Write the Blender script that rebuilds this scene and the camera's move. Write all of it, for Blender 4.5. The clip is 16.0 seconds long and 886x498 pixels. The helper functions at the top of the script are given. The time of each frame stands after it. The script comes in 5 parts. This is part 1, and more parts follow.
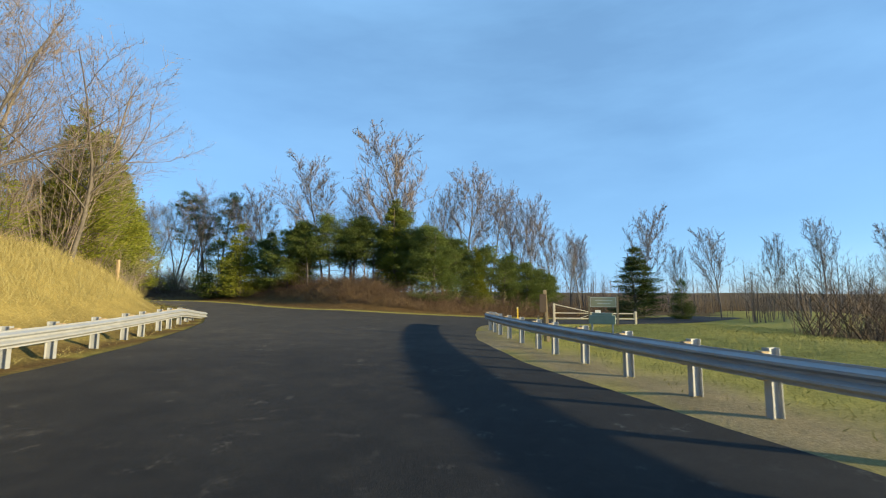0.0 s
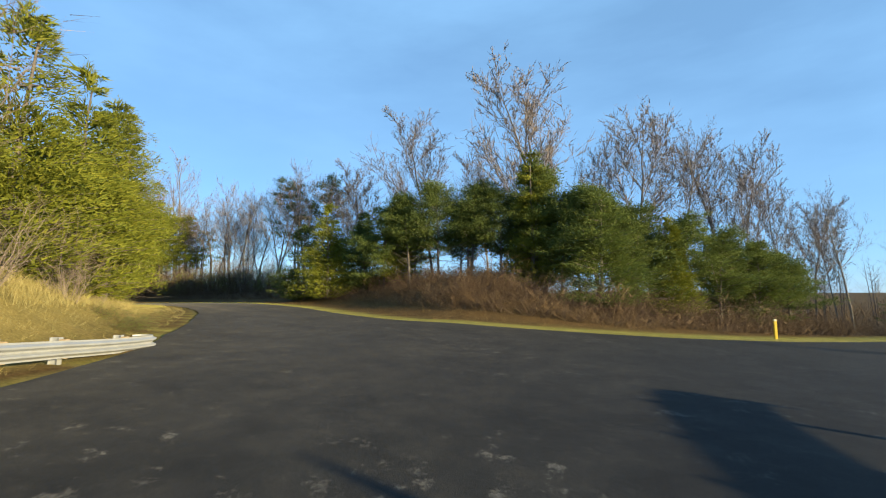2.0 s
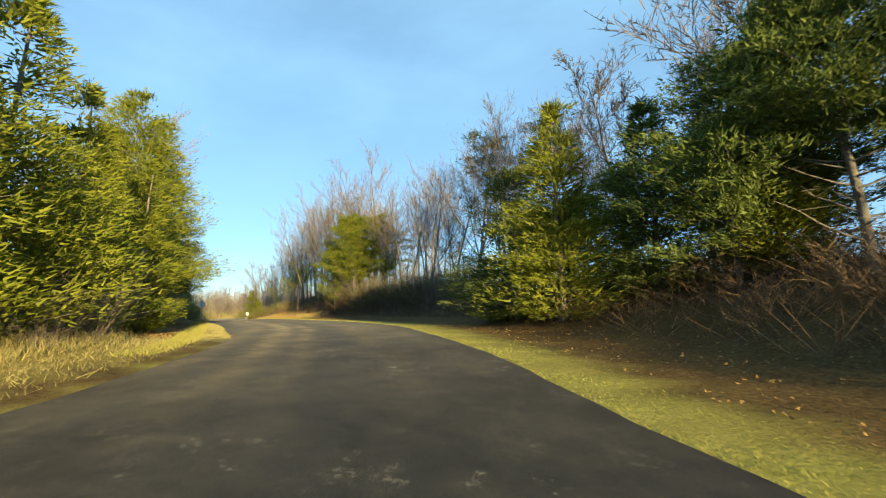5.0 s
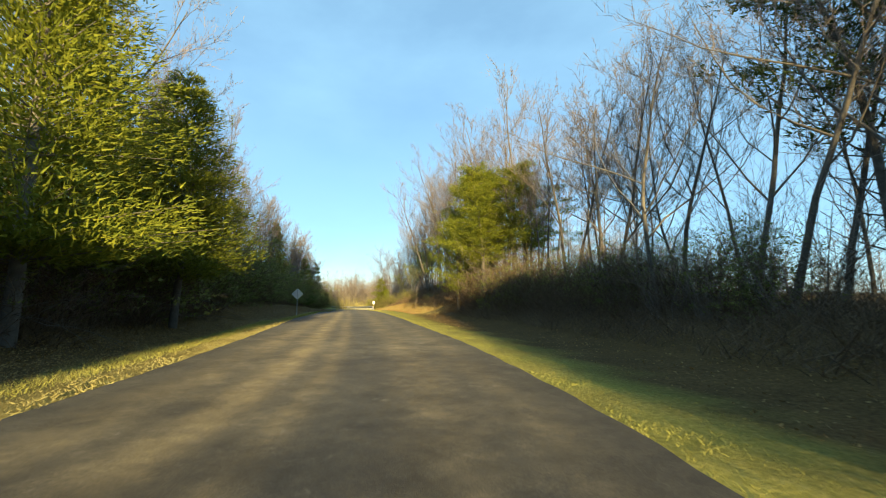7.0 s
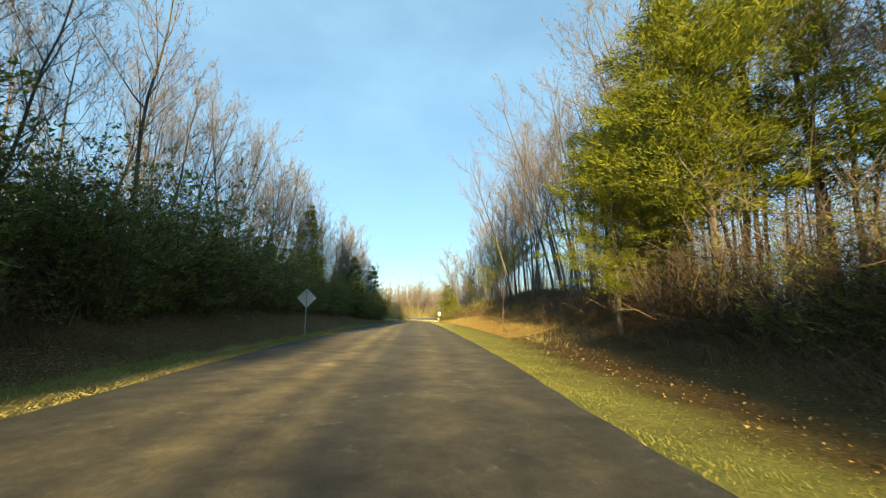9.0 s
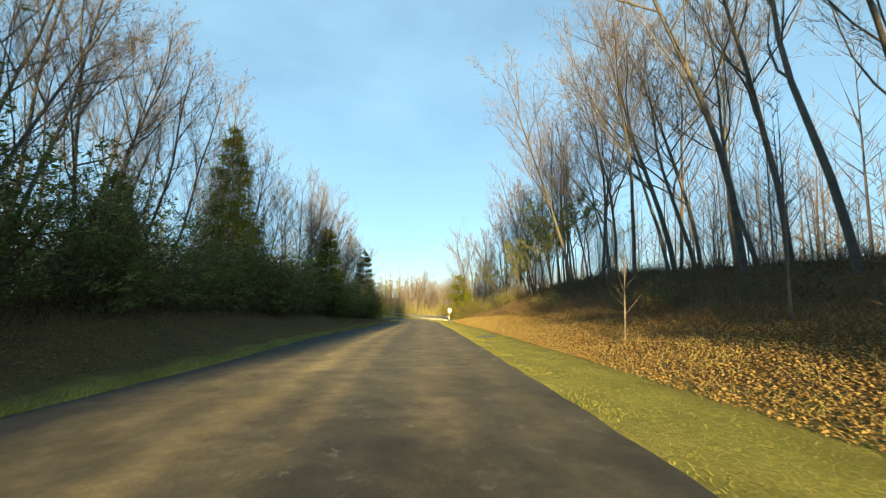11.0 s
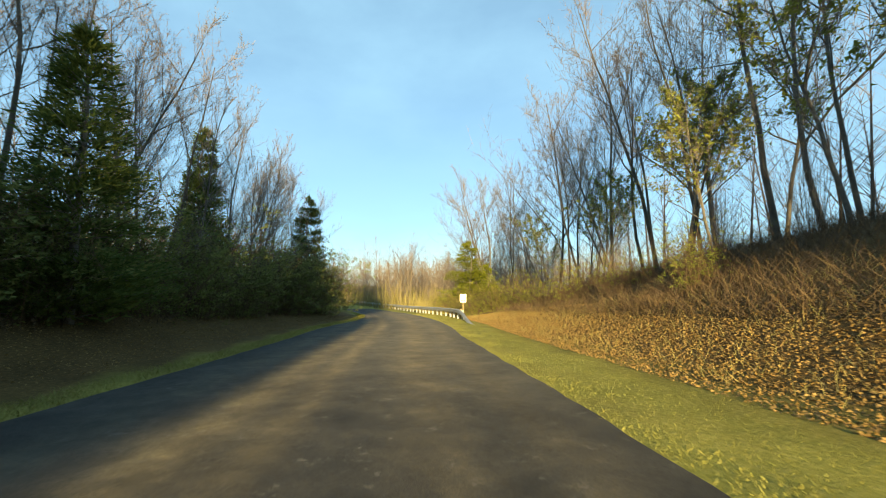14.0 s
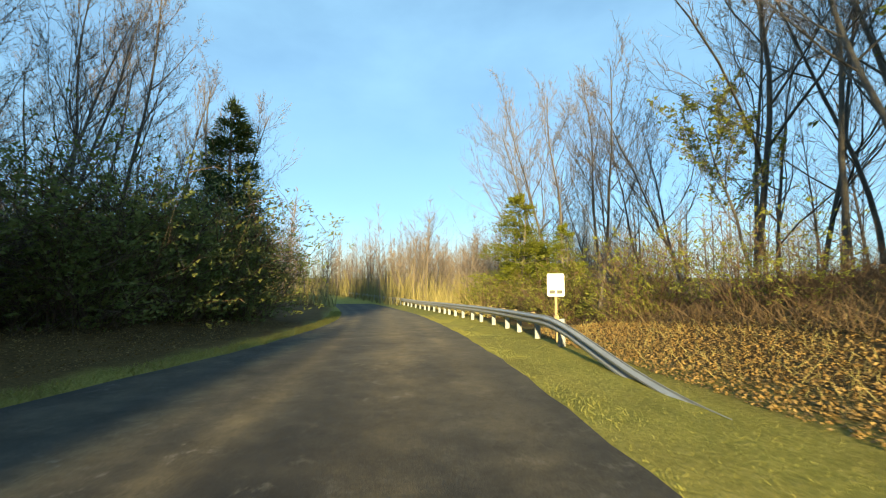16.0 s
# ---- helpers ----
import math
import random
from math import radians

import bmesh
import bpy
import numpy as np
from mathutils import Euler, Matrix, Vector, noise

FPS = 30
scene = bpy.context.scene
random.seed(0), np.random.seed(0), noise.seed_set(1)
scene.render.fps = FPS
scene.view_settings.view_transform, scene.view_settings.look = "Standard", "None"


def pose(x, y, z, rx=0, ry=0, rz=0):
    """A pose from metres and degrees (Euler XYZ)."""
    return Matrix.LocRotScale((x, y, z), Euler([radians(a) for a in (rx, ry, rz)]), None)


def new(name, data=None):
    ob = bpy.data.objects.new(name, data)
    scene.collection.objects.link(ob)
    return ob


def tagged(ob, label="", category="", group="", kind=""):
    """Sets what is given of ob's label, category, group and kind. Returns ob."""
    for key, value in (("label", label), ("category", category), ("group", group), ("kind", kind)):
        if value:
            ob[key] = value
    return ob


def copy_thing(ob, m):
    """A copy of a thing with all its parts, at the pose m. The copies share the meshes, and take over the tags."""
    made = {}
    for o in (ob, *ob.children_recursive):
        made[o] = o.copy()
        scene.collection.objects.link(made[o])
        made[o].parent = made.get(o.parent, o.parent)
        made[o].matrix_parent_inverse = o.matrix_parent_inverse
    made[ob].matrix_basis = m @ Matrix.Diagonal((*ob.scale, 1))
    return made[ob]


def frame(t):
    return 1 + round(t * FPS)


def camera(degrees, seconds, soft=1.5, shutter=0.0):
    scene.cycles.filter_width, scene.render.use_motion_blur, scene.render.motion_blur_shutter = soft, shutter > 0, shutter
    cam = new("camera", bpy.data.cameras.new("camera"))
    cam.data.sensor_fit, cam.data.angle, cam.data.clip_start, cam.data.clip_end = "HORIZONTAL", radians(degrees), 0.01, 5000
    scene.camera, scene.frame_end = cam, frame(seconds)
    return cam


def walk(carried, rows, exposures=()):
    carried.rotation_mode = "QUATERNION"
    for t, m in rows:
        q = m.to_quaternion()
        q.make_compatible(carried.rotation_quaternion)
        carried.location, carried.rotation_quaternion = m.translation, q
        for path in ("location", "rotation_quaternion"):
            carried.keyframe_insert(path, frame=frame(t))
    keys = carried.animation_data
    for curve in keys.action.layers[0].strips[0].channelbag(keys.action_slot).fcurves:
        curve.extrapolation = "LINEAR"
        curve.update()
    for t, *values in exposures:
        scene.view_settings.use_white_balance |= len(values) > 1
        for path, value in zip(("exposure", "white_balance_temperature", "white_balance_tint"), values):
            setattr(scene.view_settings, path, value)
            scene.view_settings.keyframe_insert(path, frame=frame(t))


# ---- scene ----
cam = camera(92.9, 16.0, soft=1.1, shutter=0.1)

# seconds, place, (yaw to the left of +y, pitch up, roll)
PATH = [
    (0, (0.000, 0.000, 1.367), (-0.00, 5.93, 0.31)),
    (0.5, (-0.414, 3.744, 1.389), (3.41, 6.53, -0.29)),
    (1, (-0.987, 7.408, 1.389), (7.46, 6.24, 0.12)),
    (1.5, (-1.755, 10.840, 1.371), (11.85, 5.74, 0.52)),
    (2, (-2.806, 14.266, 1.332), (16.38, 5.89, 0.16)),
    (2.5, (-4.087, 17.683, 1.299), (21.02, 6.12, 0.15)),
    (3, (-5.502, 20.741, 1.298), (25.87, 6.31, 0.50)),
    (3.5, (-7.197, 23.588, 1.315), (30.34, 6.01, 0.00)),
    (4, (-9.049, 26.127, 1.335), (35.06, 6.24, -0.72)),
    (4.5, (-11.189, 28.542, 1.368), (40.12, 6.99, -0.97)),
    (7, (-27.674, 40.003, 1.875), (63.03, 5.79, 0.02)),
    (7.5, (-32.017, 41.680, 1.794), (65.62, 6.37, 0.07)),
    (8, (-36.407, 43.243, 1.708), (68.26, 6.88, 0.11)),
    (8.5, (-40.839, 44.643, 1.621), (70.60, 7.03, 0.41)),
    (9, (-45.291, 45.886, 1.538), (72.11, 7.19, 0.86)),
    (11.5, (-69.125, 52.276, 1.050), (72.71, 6.53, 0.44)),
    (12, (-74.217, 53.536, 0.920), (72.38, 6.30, 0.55)),
    (12.5, (-79.270, 54.778, 0.776), (72.06, 5.48, 0.50)),
    (13, (-84.260, 55.992, 0.623), (71.61, 5.57, 0.66)),
    (13.5, (-89.178, 57.305, 0.451), (71.14, 5.12, 0.19)),
    (14, (-94.045, 58.689, 0.267), (70.79, 4.92, -0.09)),
    (14.5, (-98.898, 60.129, 0.073), (70.77, 4.55, -0.07)),
    (15, (-103.720, 61.578, -0.127), (71.15, 4.22, 0.48)),
    (15.5, (-108.610, 63.014, -0.331), (72.08, 4.03, 0.39)),
    (16, (-113.569, 64.397, -0.533), (73.55, 3.98, -0.02)),
]
walk(cam, [(t, pose(*p, 0, 0, yaw) @ pose(0, 0, 0, 90 + pitch) @ pose(0, 0, 0, 0, 0, roll)) for t, p, (yaw, pitch, roll) in PATH],
     exposures=[(0, 1.2, 6500, 7), (1.5, 1.26, 6500, 7), (3.5, 1.5, 7300, 3), (4.7, 1.56, 7500, 1), (7, 1.56, 7800, 0), (9, 1.56, 8300, 0), (11.5, 1.6, 8600, 0), (14, 1.6, 8600, 0), (16, 1.58, 7700, 0)])

# ---- light ----
SUN_HEADING = 71.2      # the light travels this many degrees to the left of +y
SUN_HEIGHT = 9.8
world = bpy.data.worlds.new("world")
scene.world = world
world.use_nodes = True
wn = world.node_tree
sky = wn.nodes.new("ShaderNodeTexSky")
sky.sky_type, sky.sun_disc = "NISHITA", False
sky.sun_elevation = radians(SUN_HEIGHT)
sky.sun_rotation = radians(180 - SUN_HEADING)
sky.air_density, sky.dust_density, sky.ozone_density = 0.8, 0.0, 3.5
# thin high cloud all over the sky
way = wn.nodes.new("ShaderNodeTexCoord")
flat = wn.nodes.new("ShaderNodeMapping")
flat.inputs["Scale"].default_value, flat.inputs["Rotation"].default_value = (1.0, 2.2, 4.5), (0.15, 0.1, 0.5)
wn.links.new(way.outputs["Generated"], flat.inputs[0])
veil = wn.nodes.new("ShaderNodeTexNoise")
veil.inputs["Scale"].default_value, veil.inputs["Detail"].default_value, veil.inputs["Roughness"].default_value = 1.4, 7.0, 0.55
wn.links.new(flat.outputs[0], veil.inputs["Vector"])
thin = wn.nodes.new("ShaderNodeMapRange")
thin.inputs[1].default_value, thin.inputs[2].default_value, thin.inputs[3].default_value, thin.inputs[4].default_value = 0.36, 0.70, 0.46, 0.76
wn.links.new(veil.outputs[0], thin.inputs[0])
blend = wn.nodes.new("ShaderNodeMix")
blend.data_type = "RGBA"
blend.inputs[7].default_value = (1.45, 2.85, 4.80, 1)
wn.links.new(thin.outputs[0], blend.inputs[0])
wn.links.new(sky.outputs[0], blend.inputs[6])
wn.links.new(blend.outputs[2], wn.nodes["Background"].inputs[0])
wn.nodes["Background"].inputs[1].default_value = 0.10
sun = new("sun", bpy.data.lights.new("sun", "SUN"))
sun.data.energy, sun.data.angle, sun.data.color = 5.0, radians(1.1), (1.0, 0.80, 0.46)
sun.matrix_world = pose(0, 0, 60, 90 - SUN_HEIGHT, 0, SUN_HEADING)


# ---- materials ----
def material(name):
    m = bpy.data.materials.new(name)
    m.use_nodes = True
    n = m.node_tree
    return m, n, n.nodes["Principled BSDF"]


def noise_node(n, scale, detail=4.0, rough=0.6, vec=None):
    t = n.nodes.new("ShaderNodeTexNoise")
    t.inputs["Scale"].default_value = scale
    t.inputs["Detail"].default_value = detail
    t.inputs["Roughness"].default_value = rough
    if vec is not None:
        n.links.new(vec, t.inputs["Vector"])
    return t


def ramp_node(n, fac, stops):
    r = n.nodes.new("ShaderNodeValToRGB")
    e = r.color_ramp.elements
    while len(e) < len(stops):
        e.new(0.5)
    for k, (p, c) in zip(e, stops):
        k.position, k.color = p, (*c, 1)
    n.links.new(fac, r.inputs[0])
    return r


def mix_node(n, fac, a, b, mode="MIX"):
    m = n.nodes.new("ShaderNodeMix")
    m.data_type, m.blend_type = "RGBA", mode
    for sock, v in ((m.inputs[0], fac), (m.inputs[6], a), (m.inputs[7], b)):
        if isinstance(v, (int, float)):
            sock.default_value = v
        elif isinstance(v, tuple):
            sock.default_value = (*v, 1)
        else:
            n.links.new(v, sock)
    return m.outputs[2]


def bump_node(n, bsdf, height, strength=0.5, distance=0.02):
    b = n.nodes.new("ShaderNodeBump")
    b.inputs["Strength"].default_value, b.inputs["Distance"].default_value = strength, distance
    n.links.new(height, b.inputs["Height"])
    n.links.new(b.outputs[0], bsdf.inputs["Normal"])


def coords(n):
    return n.nodes.new("ShaderNodeTexCoord").outputs["Object"]


def plain(name, stops, scale=6.0, rough=0.8, metal=0.0, bump=0.3, island=0.0, by_object=0.0):
    """Noise between colours, with a fine relief; island and by_object vary it from piece to piece."""
    m, n, b = material(name)
    c = coords(n)
    big = noise_node(n, scale, 5, 0.65, c)
    fac = big.outputs[0]
    if island:
        g = n.nodes.new("ShaderNodeNewGeometry")
        mx = n.nodes.new("ShaderNodeMath")
        mx.operation = "MULTIPLY_ADD"
        mx.inputs[1].default_value, mx.inputs[2].default_value = island, 0.0
        n.links.new(g.outputs["Random Per Island"], mx.inputs[0])
        ad = n.nodes.new("ShaderNodeMath")
        ad.operation = "MULTIPLY_ADD"
        ad.inputs[1].default_value = 1.0 - island
        n.links.new(fac, ad.inputs[0])
        n.links.new(mx.outputs[0], ad.inputs[2])
        fac = ad.outputs[0]
    col = ramp_node(n, fac, stops).outputs[0]
    if by_object:
        oi = n.nodes.new("ShaderNodeObjectInfo")
        hs = n.nodes.new("ShaderNodeHueSaturation")
        mr = n.nodes.new("ShaderNodeMapRange")
        mr.inputs[3].default_value, mr.inputs[4].default_value = 1 - by_object, 1 + by_object
        n.links.new(oi.outputs["Random"], mr.inputs[0])
        n.links.new(mr.outputs[0], hs.inputs["Value"])
        n.links.new(col, hs.inputs["Color"])
        col = hs.outputs[0]
    n.links.new(col, b.inputs["Base Color"])
    b.inputs["Roughness"].default_value, b.inputs["Metallic"].default_value = rough, metal
    if bump:
        f = noise_node(n, scale * 6, 4, 0.7, c)
        bump_node(n, b, f.outputs[0], bump, 0.02)
    return m


def leafy(name, stops, scale=1.1, by_object=0.12, through_light=0.33):
    """Foliage: colour by clump and by tree, some light comes through."""
    m = plain(name, stops, scale, 0.75, 0, 0, 0.4, by_object)
    n = m.node_tree
    b = n.nodes["Principled BSDF"]
    b.inputs["Specular IOR Level"].default_value = 0.2
    tr = n.nodes.new("ShaderNodeBsdfTranslucent")
    n.links.new(b.inputs["Base Color"].links[0].from_socket, tr.inputs[0])
    ms = n.nodes.new("ShaderNodeMixShader")
    ms.inputs[0].default_value = through_light
    n.links.new(b.outputs[0], ms.inputs[1])
    n.links.new(tr.outputs[0], ms.inputs[2])
    n.links.new(ms.outputs[0], n.nodes["Material Output"].inputs[0])
    return m


CEDAR = leafy("cedar_foliage", [(0.15, (0.068, 0.090, 0.013)), (0.5, (0.155, 0.175, 0.022)), (0.85, (0.26, 0.255, 0.036))])
PINE = leafy("pine_foliage", [(0.15, (0.028, 0.046, 0.016)), (0.5, (0.065, 0.092, 0.027)), (0.9, (0.13, 0.155, 0.042))])
JUNIPER = leafy("juniper_foliage", [(0.15, (0.040, 0.064, 0.017)), (0.5, (0.095, 0.128, 0.031)), (0.9, (0.175, 0.20, 0.046))])
HONEY = leafy("shrub_leaves", [(0.15, (0.10, 0.122, 0.038)), (0.6, (0.19, 0.205, 0.062)), (0.95, (0.28, 0.265, 0.09))])
GOLD = leafy("golden_leaves", [(0.15, (0.125, 0.145, 0.032)), (0.6, (0.235, 0.25, 0.055)), (0.95, (0.36, 0.335, 0.085))])
BARK = plain("bark", [(0.2, (0.058, 0.050, 0.042)), (0.5, (0.118, 0.102, 0.085)), (0.8, (0.20, 0.176, 0.145))], 3.0, 0.9, 0, 0.8, 0.0, 0.25)
TWIG = plain("twigs", [(0.2, (0.098, 0.076, 0.064)), (0.6, (0.172, 0.138, 0.116)), (0.9, (0.27, 0.222, 0.18))], 0.8, 0.9, 0, 0, 0.6, 0.15)
BRUSH = plain("brush_stems", [(0.1, (0.048, 0.030, 0.018)), (0.5, (0.104, 0.066, 0.038)), (0.9, (0.20, 0.132, 0.068))], 0.5, 0.9, 0, 0, 0.6)
STRAW = plain("dry_grass", [(0.1, (0.15, 0.124, 0.042)), (0.5, (0.245, 0.208, 0.078)), (0.9, (0.34, 0.295, 0.125))], 0.6, 0.9, 0, 0, 0.6)
TURF = plain("short_grass", [(0.1, (0.165, 0.165, 0.034)), (0.5, (0.225, 0.213, 0.048)), (0.9, (0.295, 0.265, 0.076))], 0.7, 0.9, 0, 0, 0.6)
LEAF = plain("fallen_leaves", [(0.1, (0.14, 0.078, 0.024)), (0.5, (0.225, 0.138, 0.045)), (0.9, (0.31, 0.205, 0.08))], 1.0, 0.85, 0, 0, 0.6)
STEEL = plain("galvanised_steel", [(0.2, (0.26, 0.272, 0.283)), (0.8, (0.38, 0.393, 0.405))], 2.0, 0.55, 0.3, 0.1)
WOOD = plain("weathered_timber", [(0.2, (0.22, 0.16, 0.09)), (0.8, (0.42, 0.32, 0.19))], 5.0, 0.85, 0, 0.4)


def asphalt():
    """Worn asphalt: paler tan bands lengthwise, mottled, with grit, scuffs and fine cracks."""
    m, n, b = material("asphalt")
    c = coords(n)
    across, main = n.nodes.new("ShaderNodeAttribute"), n.nodes.new("ShaderNodeAttribute")
    across.attribute_name, main.attribute_name = "across", "main"

    def maths(how, p, q):
        k = n.nodes.new("ShaderNodeMath")
        k.operation = how
        for sock, v in zip(k.inputs, (p, q)):
            if isinstance(v, (int, float)):
                sock.default_value = v
            else:
                n.links.new(v, sock)
        return k.outputs[0]

    # metres from the north edge, wavering a little; each band: its middle, half width and strength
    waver = maths("MULTIPLY", noise_node(n, 0.12, 2, 0.5, c).outputs[0], 0.5)
    place = maths("ADD", across.outputs["Fac"], maths("SUBTRACT", waver, 0.25))
    tan_bands = 0.0
    for mid, half, much in ((4.85, 0.42, 0.75), (3.9, 0.28, 0.4), (2.1, 0.55, 0.32), (0.9, 0.4, 0.22), (6.1, 0.6, 0.45)):
        u = maths("DIVIDE", maths("SUBTRACT", place, mid), half)
        tan_bands = maths("ADD", tan_bands, maths("MULTIPLY", maths("POWER", 2.718, maths("MULTIPLY", maths("MULTIPLY", u, u), -1.0)), much))
    ragged = ramp_node(n, noise_node(n, 0.9, 6, 0.7, c).outputs[0], [(0.3, (0.35, 0.35, 0.35)), (0.6, (1, 1, 1))]).outputs[0]
    tan_bands = maths("MULTIPLY", maths("MULTIPLY", tan_bands, main.outputs["Fac"]), ragged)
    grit = noise_node(n, 70, 3, 0.75, c)
    patch = noise_node(n, 0.16, 4, 0.6, c)
    mid = noise_node(n, 1.6, 7, 0.75, c)
    base = ramp_node(n, patch.outputs[0], [(0.36, (0.029, 0.0285, 0.028)), (0.52, (0.034, 0.0335, 0.032)), (0.68, (0.042, 0.041, 0.038))]).outputs[0]
    # darker asphalt on the approach and round the junction
    junction_dark = n.nodes.new("ShaderNodeAttribute")
    junction_dark.attribute_name = "junction_dark"
    base = mix_node(n, junction_dark.outputs["Fac"], base, (0.0085, 0.0084, 0.009))
    tan = mix_node(n, tan_bands, base, (0.125, 0.104, 0.066))
    mott = ramp_node(n, mid.outputs[0], [(0.31, (0.6, 0.6, 0.61)), (0.5, (0.98, 0.98, 0.98)), (0.7, (1.55, 1.5, 1.38))]).outputs[0]
    col = mix_node(n, 1.0, tan, mott, "MULTIPLY")
    speck = ramp_node(n, grit.outputs[0], [(0.32, (0.5, 0.5, 0.5)), (0.5, (1.0, 1.0, 1.0)), (0.68, (1.8, 1.75, 1.65))]).outputs[0]
    col = mix_node(n, 0.75, col, speck, "MULTIPLY")
    v = n.nodes.new("ShaderNodeTexVoronoi")
    v.feature = "DISTANCE_TO_EDGE"
    v.inputs["Scale"].default_value = 0.9
    warp = noise_node(n, 0.9, 4, 0.6, c)
    wv = n.nodes.new("ShaderNodeVectorMath")
    wv.operation = "MULTIPLY_ADD"
    wv.inputs[1].default_value = (2.2, 2.2, 0.0)
    n.links.new(warp.outputs["Color"], wv.inputs[0])
    n.links.new(c, wv.inputs[2])
    n.links.new(wv.outputs[0], v.inputs["Vector"])
    crack = ramp_node(n, v.outputs["Distance"], [(0.0, (1, 1, 1)), (0.016, (0, 0, 0))])
    some = ramp_node(n, noise_node(n, 0.35, 3, 0.6, c).outputs[0], [(0.52, (0, 0, 0)), (0.68, (0.16, 0.16, 0.16))])
    cr = mix_node(n, 1.0, crack.outputs[0], some.outputs[0], "MULTIPLY")
    col = mix_node(n, cr, col, (0.17, 0.155, 0.13))
    # pale scuffs and chips, in drifts, and darker sealed patches
    fleck = noise_node(n, 2.6, 9, 0.82, c)
    drift = ramp_node(n, noise_node(n, 0.22, 3, 0.6, c).outputs[0], [(0.42, (0.12, 0.12, 0.12)), (0.62, (1, 1, 1))])
    chip = mix_node(n, 1.0, ramp_node(n, fleck.outputs[0], [(0.57, (0, 0, 0)), (0.65, (0.7, 0.7, 0.7))]).outputs[0], drift.outputs[0], "MULTIPLY")
    col = mix_node(n, chip, col, (0.15, 0.142, 0.128))
    seal = ramp_node(n, noise_node(n, 0.55, 5, 0.55, c).outputs[0], [(0.38, (0.80, 0.80, 0.81)), (0.50, (1.0, 1.0, 1.0)), (0.64, (1.12, 1.11, 1.09))]).outputs[0]
    col = mix_node(n, 1.0, col, seal, "MULTIPLY")
    n.links.new(col, b.inputs["Base Color"])
    b.inputs["Roughness"].default_value = 0.85
    b.inputs["Diffuse Roughness"].default_value = 1.0
    b.inputs["Specular IOR Level"].default_value = 0.25
    bump_node(n, b, grit.outputs[0], 0.9, 0.008)
    return m


ASPHALT = asphalt()


def soil():
    """Ground sheet: turf by the road, litter under the trees, by the stored cover."""
    m, n, b = material("ground_cover")
    c = coords(n)
    at = n.nodes.new("ShaderNodeAttribute")
    at.attribute_name = "cover"
    sep = n.nodes.new("ShaderNodeSeparateColor")
    n.links.new(at.outputs["Color"], sep.inputs[0])
    f1, f2 = noise_node(n, 0.9, 6, 0.7, c), noise_node(n, 14, 5, 0.75, c)
    litter = ramp_node(n, f2.outputs[0], [(0.25, (0.042, 0.026, 0.011)), (0.5, (0.100, 0.062, 0.025)), (0.75, (0.175, 0.115, 0.048))]).outputs[0]
    turf = ramp_node(n, f2.outputs[0], [(0.25, (0.14, 0.14, 0.03)), (0.5, (0.25, 0.23, 0.055)), (0.75, (0.37, 0.32, 0.10))]).outputs[0]
    straw = ramp_node(n, f2.outputs[0], [(0.25, (0.16, 0.125, 0.04)), (0.5, (0.26, 0.205, 0.065)), (0.75, (0.36, 0.29, 0.105))]).outputs[0]
    gravel = ramp_node(n, noise_node(n, 40, 4, 0.7, c).outputs[0], [(0.3, (0.10, 0.080, 0.052)), (0.5, (0.225, 0.178, 0.115)), (0.7, (0.36, 0.30, 0.21))]).outputs[0]
    col = mix_node(n, sep.outputs[0], litter, turf)
    col = mix_node(n, sep.outputs[1], col, straw)
    col = mix_node(n, sep.outputs[2], col, gravel)
    shade = ramp_node(n, f1.outputs[0], [(0.3, (0.72, 0.72, 0.72)), (0.7, (1.22, 1.2, 1.15))]).outputs[0]
    col = mix_node(n, 1.0, col, shade, "MULTIPLY")
    n.links.new(col, b.inputs["Base Color"])
    b.inputs["Roughness"].default_value = 0.95
    b.inputs["Specular IOR Level"].default_value = 0.1
    bump_node(n, b, f2.outputs[0], 0.8, 0.05)
    return m


SOIL = soil()

# ---- the lie of the land ----
LEFT = [(-6.2, -60), (-6.2, -30), (-6.2, -10), (-6.2, -4), (-6.4, 0), (-7.1, 7), (-8.0, 11.5), (-9.8, 17), (-11.7, 21), (-14, 24), (-17.2, 27.8), (-20.9, 31.4), (-26.9, 35.2), (-34, 37.4), (-42, 39.7),
        (-52, 42.2), (-64, 45.0), (-76, 48.6), (-88, 51.4), (-100, 54.8), (-110, 57.6), (-119, 60.1), (-127, 63.1), (-136, 65.2), (-147, 66.1), (-160, 66.2),
        (-175, 65.0), (-192, 61.6), (-215, 54.5)]
NORTH = [(-217, 60.3), (-196, 67), (-180, 69.9), (-166, 71.1), (-155, 71.4), (-145, 71.1), (-136, 70.2), (-127, 69), (-118, 67.3), (-110, 65.2), (-100, 62.7),
         (-88, 59.5), (-76, 56.4), (-68, 54.4), (-58, 51.9), (-50, 49.7), (-40, 47), (-31, 44), (-24.7, 40.9), (-19.6, 38.2), (-15.4, 35.5), (-11.8, 33.6),
         (-8.4, 32.6), (-3, 32.8), (2, 34.2), (6, 36.7), (10, 40), (36, 64)]
ISLE = [(42, 59), (14, 34.5), (7, 28.8), (4, 25.9), (2.3, 23.2), (1.7, 20.6), (1.4, 18), (1.25, 14.5), (1.9, 9.2), (2.55, 7.0), (3.2, 4.5), (3.95, 2), (4.4, 0), (4.8, -3), (5.0, -10), (5.2, -30), (5.2, -60)]


